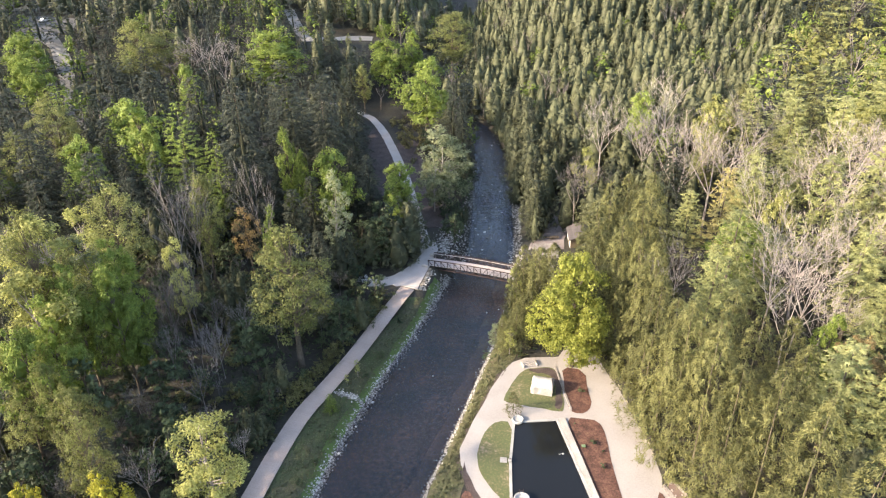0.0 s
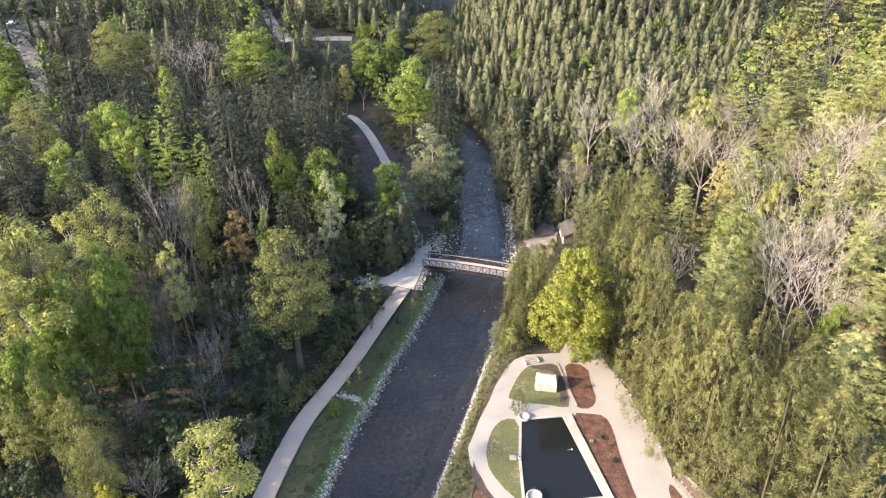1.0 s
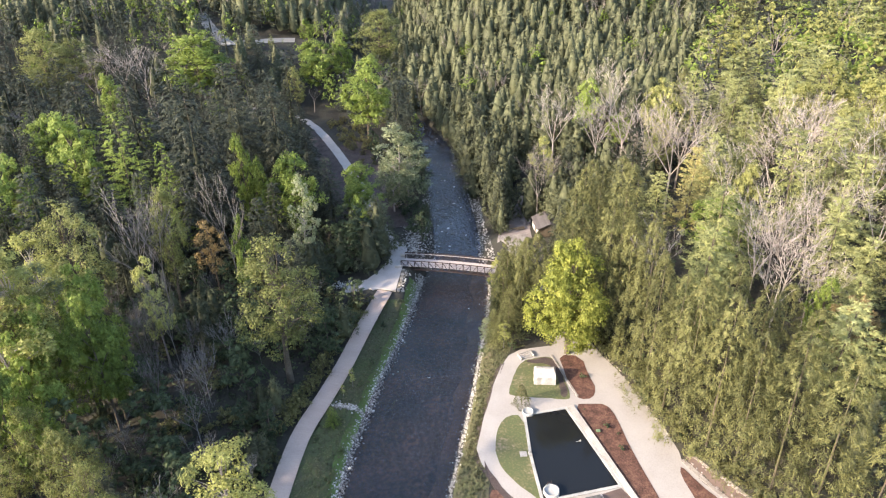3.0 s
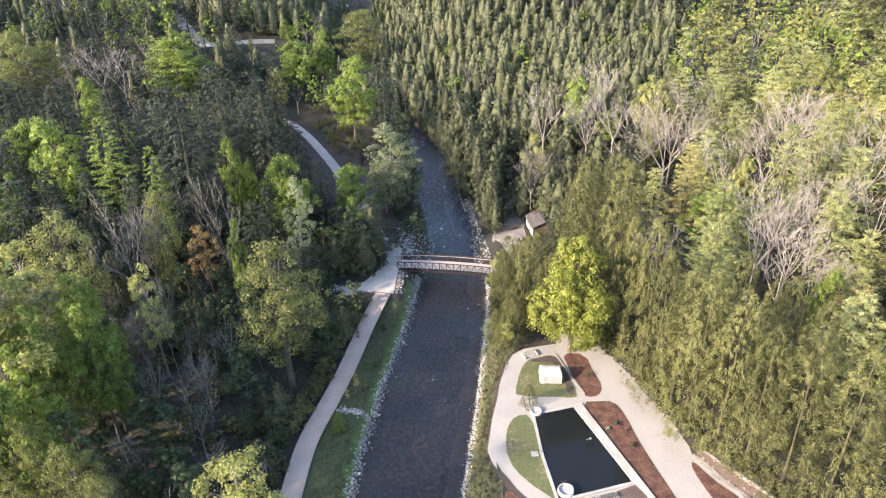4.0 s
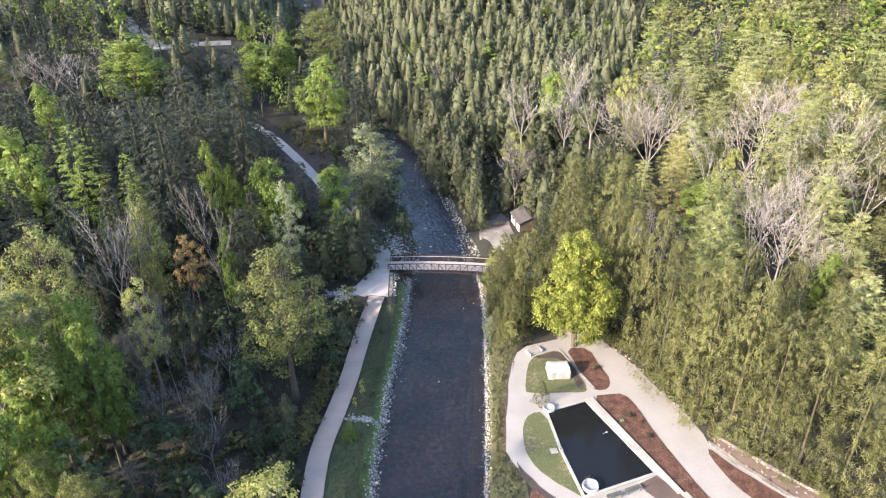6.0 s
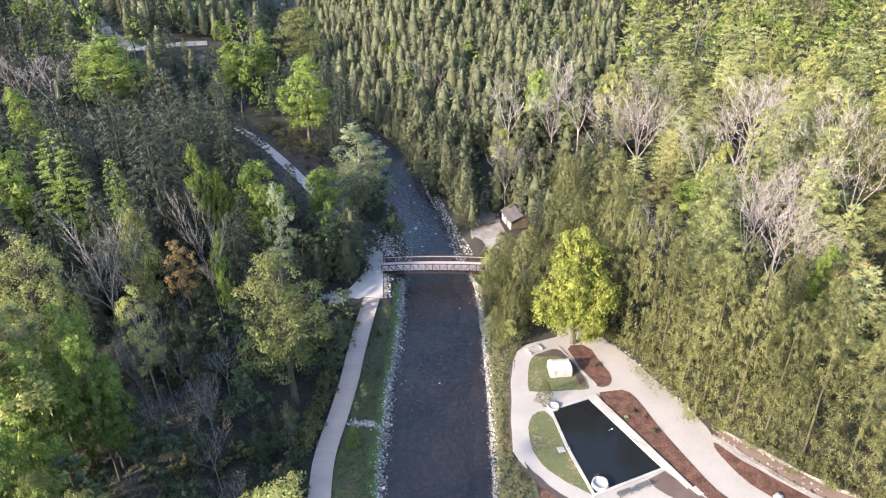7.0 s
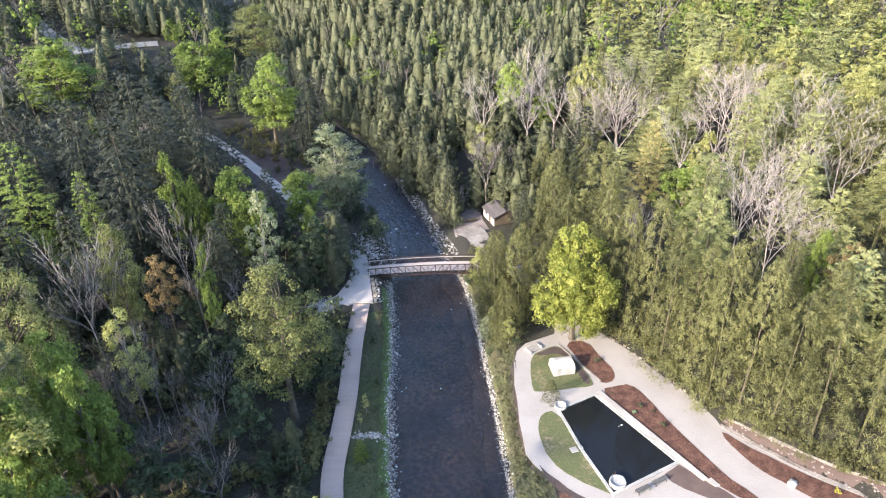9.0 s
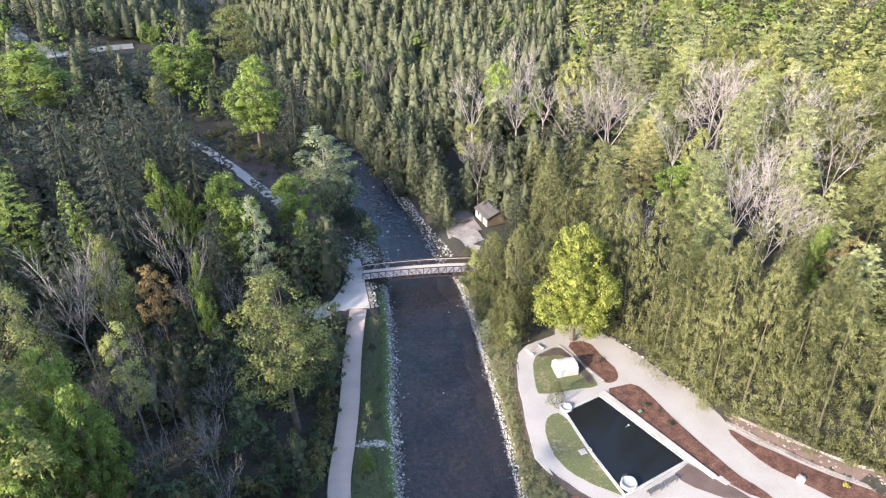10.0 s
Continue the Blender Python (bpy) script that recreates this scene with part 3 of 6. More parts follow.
bm = bmesh.new()
box(bm, (0.55, 0.45, 0.2), (0, 0, 0.1), bevel=0.05)
lid = part("valve_box", bm, M_GREENBOX)
lid.location = (43.75, 64.5, 0.16)
tagged(lid, "small green valve box set in the mulch", "valve box")


def bench(m):
    b = new("bench")
    for i in range(5):
        bm = bmesh.new()
        box(bm, (2.0, 0.11, 0.045), (0, -0.26 + 0.13 * i, 0.45), bevel=0.008)
        part("slat", bm, M_ASPHALT, b)
    for i in range(2):
        bm = bmesh.new()
        box(bm, (2.0, 0.04, 0.12), (0, 0.36, 0.62 + 0.17 * i), bevel=0.008)
        part("back_slat", bm, M_ASPHALT, b)
    for x in (-0.85, 0.85):
        bm = bmesh.new()
        beam(bm, (x, -0.28, 0), (x, -0.28, 0.43), 0.09)
        beam(bm, (x, 0.34, 0), (x, 0.34, 0.88), 0.09)
        beam(bm, (x, -0.3, 0.40), (x, 0.36, 0.40), 0.09, 0.06)
        part("leg", bm, M_ASPHALT, b)
    b.matrix_basis = m
    return tagged(b, "dark grey slatted bench facing the pond", "bench", "benches at the pond")


first_bench = bench(pose(36.4, 53.05, 0.06, 0, 0, 183))
copy_thing(first_bench, pose(39.1, 53.25, 0.06, 0, 0, 184))

# covered monument under a tarpaulin
bm = bmesh.new()
a = [(-1.75, -1.35), (1.75, -1.35), (1.75, 1.35), (-1.75, 1.35)]
rings = [(1.0, 0.0), (0.99, 0.7), (0.95, 1.25), (0.55, 1.8), (0.16, 2.1)]
grid = []
for s, z in rings:
    ring = []
    for i in range(4):
        p, q = a[i], a[(i + 1) % 4]
        for k in range(6):
            t = k / 6
            x, y = p[0] + (q[0] - p[0]) * t, p[1] + (q[1] - p[1]) * t
            sx = 1 - (1 - s) * 0.22
            w = 0.07 * noise.noise((x * 1.7, y * 1.7, z * 2)) + 0.03 * math.sin(7 * (x + y))
            ring.append(bm.verts.new((x * sx * (1 + w), y * s * (1 + w), z + 0.5 * w * (z > 0))))
    grid.append(ring)
for r1, r2 in zip(grid, grid[1:]):
    for k in range(24):
        bm.faces.new((r1[k], r1[(k + 1) % 24], r2[(k + 1) % 24], r2[k]))
bm.faces.new(grid[-1])
bmesh.ops.triangulate(bm, faces=[x for x in bm.faces if len(x.verts) > 4])
cover = part("covered_monument", bm, M_TARP)
cover.matrix_basis = pose(39.4, 76.6, 0.08, 0, 0, -14) @ Matrix.Diagonal((0.95, 1.0, 1.05, 1))
tagged(cover, "monument wrapped in a creased white tarpaulin on the lawn", "covered monument")

# stone steps at the path's end
steps_thing = new("stone_steps")
steps_thing.matrix_basis = pose(38.1, 82.2, 0.05, 0, 0, 14) @ Matrix.Diagonal((0.75, 0.8, 0.9, 1))
for i in range(4):
    bm = bmesh.new()
    box(bm, (2.6, 0.42, 0.17), (0, 0.42 * i, 0.085 + 0.14 * i), bevel=0.02)
    part("step", bm, M_KERB, steps_thing)
for x in (-1.5, 1.5):
    bm = bmesh.new()
    box(bm, (0.25, 1.9, 0.5), (x, 0.6, 0.24), bevel=0.03)
    part("cheek_wall", bm, M_KERB, steps_thing)
tagged(steps_thing, "low grey stone steps with cheek walls", "steps")

# kerb stones along the verge
def stone_mesh(name, seed, mat, sx=1.0, sy=1.0, sz=0.7):
    rnd = random.Random(seed)
    bm = bmesh.new()
    bmesh.ops.create_icosphere(bm, subdivisions=1, radius=0.5)
    for q in bm.verts:
        k = 1 + rnd.uniform(-0.2, 0.2)
        q.co = Vector((q.co.x * sx * k, q.co.y * sy * k, q.co.z * sz * k))
    return from_bm(name, bm, mat)


kstones = [stone_mesh("stone", s, M_EDGE, 1.25, 0.8, 0.6) for s in range(4)]
rnd = random.Random(5)
ribbon("verge_edging", [(x - 0.3, y - 0.1) for x, y in ws], [(x + 0.3, y + 0.1) for x, y in ws], 0.10, M_DUST, "pale stone edging between mulch bed and verge", "edging", cross=2)
ribbon("verge_edging", [(x - 0.22, y - 0.08) for x, y in ys], [(x + 0.12, y + 0.05) for x, y in ys], 0.10, M_DUST, "narrow pale stone edging below the spruces", "edging", cross=2)
road_edge = new("stone_edging")
tagged(road_edge, "rough grey stone edging below the spruces", "stone edging")
edging = [(53.1, 58.6), (53.5, 60.5), (52.9, 65.0), (52.3, 70.0), (51.7, 76.0), (50.6, 80.0)]
pts = np.array(edging, float)
s = np.r_[0, np.cumsum(np.linalg.norm(np.diff(pts, axis=0), axis=1))]
u = 0.2
while u < s[-1]:
    x, y = np.interp(u, s, pts[:, 0]), np.interp(u, s, pts[:, 1])
    x2, y2 = np.interp(u + 0.3, s, pts[:, 0]), np.interp(u + 0.3, s, pts[:, 1])
    if rnd.random() < 0.6:
        ob = part("stone", kstones[rnd.randrange(4)], None, road_edge)
        ob.matrix_basis = pose(x + rnd.uniform(-0.15, 0.15), y, 0.06, rnd.uniform(-8, 8), rnd.uniform(-8, 8), math.degrees(math.atan2(y2 - y, x2 - x)) + rnd.uniform(-15, 15)) @ Matrix.Diagonal((0.5, 0.5, 0.6, 1))
    u += rnd.uniform(0.5, 0.8)
white_rock = new("boulder", stone_mesh("boulder", 11, M_WHITE, 1.7, 1.2, 0.9))
white_rock.location = (53.8, 46.1, 0.25)
tagged(white_rock, "white boulder at the edge of the mulch bed", "boulder")

# ---- boardwalk ----
walkway = new("boardwalk")
tagged(walkway, "weathered plank boardwalk curving along the river", "boardwalk")
wp = np.array([(r[1], r[0], r[2]) for r in WALK], float)
# smooth line
s = np.r_[0, np.cumsum(np.linalg.norm(np.diff(wp[:, :2], axis=0), axis=1))]
uu = np.arange(0, s[-1], 0.5)
line = np.stack([np.interp(uu, s, wp[:, k]) for k in range(3)], 1)
for _ in range(14):
    line[1:-1] = (line[:-2] + 2 * line[1:-1] + line[2:]) / 4
s = np.r_[0, np.cumsum(np.linalg.norm(np.diff(line[:, :2], axis=0), axis=1))]


def on_walk(u):
    p = Vector([float(np.interp(u, s, line[:, k])) for k in range(3)])
    q = Vector([float(np.interp(u + 0.2, s, line[:, k])) for k in range(3)])
    o = Vector([float(np.interp(u - 0.2, s, line[:, k])) for k in range(3)])
    w = q - o
    return p, math.atan2(w.y, w.x)


walk_length = float(s[-1])
planks = [[(-0.06, -1.48, -0.05), (0.07, -1.48, -0.05), (0.07, 1.48, -0.05), (-0.06, 1.48, -0.05), (-0.06, -1.48, 0), (0.07, -1.48, 0), (0.07, 1.48, 0), (-0.06, 1.48, 0)]]
pf = [(4, 5, 6, 7), (0, 4, 7, 3), (1, 2, 6, 5), (0, 1, 5, 4), (3, 7, 6, 2)]
pv, pfaces = [], []
u, rnd = 0.0, random.Random(8)
while u < walk_length:
    p, a = on_walk(u)
    ca, sa = math.cos(a), math.sin(a)
    base = len(pv)
    dz, dl = rnd.uniform(-0.008, 0.008), rnd.uniform(-0.02, 0.02)
    for x, y, z in planks[0]:
        pv.append((p.x + ca * x - sa * (y + dl), p.y + sa * x + ca * (y + dl), p.z + z + dz))
    pfaces += [tuple(base + k for k in q) for q in pf]
    u += 0.146
part("planking", mesh_of("planking", pv, pfaces, M_PLANK), None, walkway)["kind"] = "stuff"
for side in (-1.36, 1.36):
    v, f = [], []
    for i in range(0, int(walk_length), 1):
        p, a = on_walk(i)
        nrm = Vector((-math.sin(a), math.cos(a), 0))
        c = p + nrm * side
        for dw, dz in ((-0.05, 0.0), (0.05, 0.0), (0.05, 0.045), (-0.05, 0.045)):
            v.append(tuple(c + nrm * dw + Vector((0, 0, dz + 0.004))))
    k = len(v) // 4
    for i in range(k - 1):
        for j in range(4):
            f.append((i * 4 + j, i * 4 + (j + 1) % 4, i * 4 + 4 + (j + 1) % 4, i * 4 + 4 + j))
    part("edge_rail", mesh_of("edge_rail", v, f, M_PLANK), None, walkway)
for i in range(1, int(walk_length), 3):
    p, a = on_walk(i)
    nrm = Vector((-math.sin(a), math.cos(a), 0))
    for side in (-1.25, 1.25):
        c = p + nrm * side
        bm = bmesh.new()
        beam(bm, (c.x, c.y, land(c.x, c.y) - 0.3), (c.x, c.y, p.z - 0.05), 0.15)
        part("post", bm, M_TIMBER, walkway)

# ---- junction and north path ----
JUNCTION = [(22.2, 124.0), (22.6, 121.0), (21.8, 117.3), (21.0, 114.0), (20.0, 110.5), (19.3, 107.6), (18.9, 105.6), (15.6, 107.0), (14.7, 106.6), (13.8, 107.4), (11.0, 106.6), (9.0, 107.0), (10.0, 109.0), (13.8, 110.6), (16.4, 113.6), (18.6, 117.6), (19.9, 121.0), (20.2, 124.0)]
junction = new("path_junction", slab(JUNCTION, -0.6, 0.34, M_PATH, "path_junction", wobble=0.2))
tagged(junction, "pale stone-dust landing where paths meet the bridge", "path", kind="structure")
nl = np.array(NORTH, float)
d = np.gradient(nl, axis=0)
nn = np.stack([-d[:, 1], d[:, 0]], 1) / np.linalg.norm(d, axis=1)[:, None]
ribbon("north_path", [tuple(p) for p in nl + nn * 1.25], [tuple(p) for p in nl - nn * 1.25], 0.13, M_PATH, "pale stone-dust path winding along the river", "path", cross=3)
ribbon("mulch_slope", [(1.5, 198), (0.5, 188), (1.5, 176), (5.0, 160), (9, 145), (12, 132)], [(3.5, 197), (6.2, 186), (9.2, 174), (12.2, 160), (14.5, 147), (16.5, 134)], 0.06, M_SOIL, "dark mulched slope beside the path", "mulch slope", cross=5)
ribbon("mulch_slope", [(9.5, 184), (11.0, 177), (13.0, 168), (15.5, 155), (17.5, 143), (19.5, 131)], [(14.5, 187), (17.5, 180), (20.5, 170), (22.0, 157), (22.5, 143), (24.0, 131)], 0.06, M_SOIL, "dark mulched ground between path and river", "mulch slope", cross=5)

# stone blocks holding the landing towards the river
landing_wall = new("retaining_wall")
tagged(landing_wall, "dry stacked pale stone blocks below the bridge landing", "retaining wall")
rnd = random.Random(31)
block_bm = bmesh.new()
box(block_bm, (1.0, 0.62, 0.5), bevel=0.07)
block_me = from_bm("block", block_bm, M_EDGE)
for row in range(3):
    for i in range(10):
        u = (i + 0.5 * (row % 2)) / 10
        bx, by = 19.4 + 1.9 * u, 106.0 + 7.6 * u
        ob = part("block", block_me, None, landing_wall)
        ob.matrix_basis = pose(bx + 0.12 * (2 - row) + rnd.uniform(-0.06, 0.06), by, -0.9 + 0.5 * row, rnd.uniform(-3, 3), rnd.uniform(-3, 3), 76 + rnd.uniform(-7, 7)) @ Matrix.Diagonal((rnd.uniform(0.6, 0.85), rnd.uniform(0.8, 1.1), 1, 1))

# ---- hut, dirt track ----
ground_patch("dusty_apron", [(42.2, 122.4), (43.4, 123.2), (45.8, 123.0), (48.0, 123.4), (48.5, 120.4), (47.6, 118.2), (48.4, 115.0), (46.4, 113.6), (44.0, 114.4), (43.0, 117.0), (43.5, 119.4)], 0.10, M_DUST, "pale dusty gravel apron before the hut", "gravel", soft=1, wobble=0.5)
ribbon("dirt_track", [(41.8, 121.0), (42.8, 124.5), (45.6, 129), (48.5, 134.5), (52.2, 141)], [(49.4, 121.0), (50.0, 125), (51.4, 129.5), (52.6, 134), (55.4, 140.5)], 0.10, M_DIRT, "dark dirt track leading into the woods", "track", cross=4)
hut = new("hut")
hut.matrix_basis = pose(53.4, 123.6, 0.05, 0, 0, -3)
HW, HL, HH = 2.6, 2.7, 2.1
for name, size, at in (("wall", (0.14, 2 * HL, HH), (-HW, 0, HH / 2)), ("wall", (0.14, 2 * HL, HH), (HW, 0, HH / 2)), ("wall", (2 * HW - 0.14, 0.14, HH), (0, -HL + 0.07, HH / 2)), ("wall", (2 * HW - 0.14, 0.14, HH), (0, HL - 0.07, HH / 2))):
    bm = bmesh.new()
    box(bm, size, at)
    part(name, bm, M_TIMBER if at[1] < -1 else M_WALL, hut)
for y in (-HL + 0.07, HL - 0.07):
    bm = bmesh.new()
    t = [bm.verts.new((x, y + dy, z)) for dy in (-0.07, 0.07) for x, z in ((-HW, HH), (HW, HH), (0, HH + 1.0))]
    bm.faces.new(t[:3]), bm.faces.new(t[3:])
    for i in range(3):
        bm.faces.new((t[i], t[(i + 1) % 3], t[3 + (i + 1) % 3], t[3 + i]))
    part("gable", bm, M_TIMBER, hut)
pitch_len = math.hypot(HW + 0.35, 1.2)
pitch = math.atan2(1.2, HW + 0.35)
for side in (-1, 1):
    bm = bmesh.new()
    box(bm, (pitch_len, 2 * HL + 0.7, 0.07), (side * (HW + 0.35) / 2, 0, HH + 0.42), Euler((0, side * pitch, 0)).to_matrix())
    roof = part("roof", bm, M_ROOF, hut, "brown shingled roof slope")
    for i in range(9):
        bm = bmesh.new()
        u = (i + 0.5) / 9
        box(bm, (pitch_len / 9 * 1.12, 2 * HL + 0.74, 0.035), (side * (HW + 0.35) * u, 0, HH + 1.09 - 1.2 * u), Euler((0, side * (pitch - 0.06), 0)).to_matrix())
        part("shingle_course", bm, M_ROOF, roof)
bm = bmesh.new()
box(bm, (0.06, 0.95, 1.9), (-HW - 0.09, -0.6, 0.97), bevel=0.01)
part("door", bm, M_TIMBER, hut, "dark timber door")
bm = bmesh.new()
box(bm, (0.05, 0.7, 0.7), (-HW - 0.09, 1.3, 1.35), bevel=0.01)
part("window", bm, M_GLASS, hut)
bm = bmesh.new()
box(bm, (1.1, 0.05, 1.1), (0, -HL - 0.03, 1.2), bevel=0.01)
part("notice_panel", bm, M_TIMBER, hut)
tagged(hut, "small whitewashed and timber hut with a brown shingled roof", "hut")


def barrel(m):
    v, f = [], []
    tube(v, f, [(0, 0, 0), (0, 0, 0.1), (0, 0, 0.55), (0, 0, 0.95), (0, 0, 1.0)], [0.3, 0.32, 0.3, 0.26, 0.12], 12)
    b = new("barrel", mesh_of("barrel", v, f, M_ORANGE))
    b.matrix_basis = m
    return tagged(b, "orange plastic barrel beside the dirt track", "barrel", "barrels at the track")


first_barrel = barrel(pose(44.6, 131.5, 0.1))
copy_thing(first_barrel, pose(45.6, 132.8, 0.1))


def log(m, r, length):
    v, f = [], []
    tube(v, f, [(0, 0, r), (length / 2, 0.05, r), (length, 0, r)], [r, r * 0.95, r * 0.85], 8)
    ob = new("log", mesh_of("log", v, f, M_TIMBER))
    ob.matrix_basis = m
    return tagged(ob, "dark cut log beside the hut", "log", "logs at the hut")


for i in range(6):
    log(pose(47.8 + 0.5 * (i % 3), 125.2 + 0.55 * (i // 3), 0.05 + 0.03 * i, 0, 0, 160 + 9 * i), 0.17, 1.9)

# ---- bridge ----
bridge = new("footbridge")
tagged(bridge, "arched brown steel truss footbridge with a plank deck", "bridge")
bridge.matrix_basis = pose(21.3, 115.6, 0.0, 0, 0, -21.0)
BL, BW, N = 22.4, 1.65, 16


def rise(x):
    return 0.38 * (1 - (2 * x / BL - 1) ** 2)


for side, s in (("near", -BW), ("far", BW)):
    for name, z, w, h in (("top_chord", 1.72, 0.14, 0.14), ("bottom_chord", -0.2, 0.16, 0.22), ("handrail", 1.5, 0.12, 0.08)):
        bm = bmesh.new()
        so = s - math.copysign(0.11 if name == "handrail" else 0, s)
        swept_bar(bm, [(BL * i / N, so, z + rise(BL * i / N)) for i in range(N + 1)], w, h)
        part(name, bm, M_DECKB if name == "handrail" else M_STEEL, bridge, "pale timber handrail" if name == "handrail" else "")
    for i in range(N + 1):
        a = BL * i / N
        bm = bmesh.new()
        beam(bm, (a, s, -0.2 + rise(a)), (a, s, 1.7 + rise(a)), 0.12)
        part("post", bm, M_STEEL, bridge)
    for i in range(N):
        a, b = BL * i / N, BL * (i + 1) / N
        bm = bmesh.new()
        if i < N / 2:
            beam(bm, (a, s, 1.68 + rise(a)), (b, s, -0.18 + rise(b)), 0.09)
        else:
            beam(bm, (a, s, -0.18 + rise(a)), (b, s, 1.68 + rise(b)), 0.09)
        part("diagonal", bm, M_STEEL, bridge)
    for k in range(5):
        bm = bmesh.new()
        so = s - math.copysign(0.09, s)
        swept_bar(bm, [(BL * i / N, so, 0.58 + 0.17 * k + rise(BL * i / N)) for i in range(N + 1)], 0.022, 0.022)
        part("safety_rail", bm, M_STEEL, bridge)
for i in range(N + 1):
    a = BL * i / N
    bm = bmesh.new()
    beam(bm, (a, -BW, 0.12 + rise(a)), (a, BW, 0.12 + rise(a)), 0.12, 0.2)
    part("cross_beam", bm, M_STEEL, bridge)
u = 0.08
plank_bm = bmesh.new()
box(plank_bm, (0.142, 2 * BW - 0.26, 0.06), (0, 0, 0))
plank_me = from_bm("plank", plank_bm, M_DECKB)
while u < BL:
    ob = part("plank", plank_me, None, bridge)
    ob.matrix_basis = pose(u, 0, 0.40 + rise(u), 0, math.degrees(-math.atan2(rise(u + 0.1) - rise(u - 0.1), 0.2)), 0)
    u += 0.15
for x in (-0.5, BL + 0.5):
    ab = new("abutment")
    bm = bmesh.new()
    box(bm, (1.0, 2 * BW + 0.7, 3.2), (0, 0, -1.25), bevel=0.04)
    part("block", bm, M_KERB, ab)
    for y in (-BW - 0.55, BW + 0.55):
        bm = bmesh.new()
        box(bm, (1.3, 0.35, 3.9), (0.0, y, -1.0), bevel=0.03)
        part("wing_wall", bm, M_KERB, ab)
    ab.matrix_basis = bridge.matrix_basis @ Matrix.Translation((x, 0, 0))
    tagged(ab, "grey concrete bridge abutment on the river bank", "abutment", "bridge abutments")

# ---- far road, parking, car, poles ----
ribbon("far_road", [(-4, 265.8), (-9, 265.5), (-14, 264.5), (-20, 261), (-26, 262), (-31, 270), (-36, 284), (-40, 296)], [(-4, 260.6), (-9, 259.6), (-15, 258.6), (-21, 255), (-29, 255), (-35.5, 268), (-40, 283), (-45, 296)], 0.25, M_ROAD, "pale road bending through the far woods", "road", cross=4)
ribbon("parking_lot", [(-152, 290), (-140, 288), (-126, 284)], [(-144, 268), (-133, 266), (-120, 264)], 0.3, M_ASPHALT, "grey asphalt parking area beyond the trees", "parking", cross=4)
ribbon("lane", [(-140, 266), (-122, 250), (-106, 222), (-98, 206), (-84, 190), (-70, 182)], [(-128, 266), (-112, 244), (-100, 220), (-93, 204), (-80, 185), (-67, 177)], 0.28, M_ROAD, "pale gravel lane between the trees", "lane", cross=3)


def car(m, label):
    c = new("car")
    bm = bmesh.new()
    prof = [(-2.2, 0.35), (-2.2, 0.85), (-1.5, 0.95), (-0.9, 1.42), (0.8, 1.45), (1.5, 0.98), (2.2, 0.85), (2.25, 0.35)]
    a = [bm.verts.new((x, -0.88, z)) for x, z in prof]
    b = [bm.verts.new((x, 0.88, z)) for x, z in prof]
    bm.faces.new(a), bm.faces.new(b)
    for i in range(8):
        bm.faces.new((a[i], a[(i + 1) % 8], b[(i + 1) % 8], b[i]))
    bmesh.ops.bevel(bm, geom=list(bm.edges), offset=0.07, segments=2, affect="EDGES")
    part("body", bm, M_PAINT, c)
    for y in (-0.885, 0.885):
        part("side_window", mesh_of("side_window", [(-1.2, y, 1.0), (1.2, y, 1.0), (0.75, y, 1.36), (-0.85, y, 1.36)], [(0, 1, 2, 3)], M_GLASS), None, c)
    part("windscreen", mesh_of("windscreen", [(1.46, -0.75, 1.04), (1.46, 0.75, 1.04), (0.9, 0.7, 1.42), (0.9, -0.7, 1.42)], [(0, 1, 2, 3)], M_GLASS), None, c)
    for x in (-1.4, 1.4):
        for y in (-0.85, 0.85):
            v, f = [], []
            tube(v, f, [(x, y - 0.1, 0.33), (x, y + 0.1, 0.33)], [0.33, 0.33], 14)
            part("wheel", mesh_of("wheel", v, f, M_RUBBER), None, c)
    c.matrix_basis = m
    return tagged(c, label, "car")


car(pose(-138.5, 280.5, land(-138.5, 280.5) + 0.32, 0, 0, 70), "white car parked on the asphalt lot")


def pole(x, y):
    p = new("utility_pole")
    v, f = [], []
    tube(v, f, [(0, 0, -0.5), (0, 0, 6), (0, 0, 13)], [0.2, 0.17, 0.13], 8)
    part("mast", mesh_of("mast", v, f, M_PALEBARK), None, p)
    for z in (11.3, 12.4):
        bm = bmesh.new()
        beam(bm, (-1.3, 0, z), (1.3, 0, z), 0.12)
        part("crossarm", bm, M_PALEBARK, p)
    p.location = (x, y, land(x, y))
    return tagged(p, "pale wooden utility pole with two crossarms", "utility pole", "utility poles")


pole(-118, 236)
pole(-112, 226)

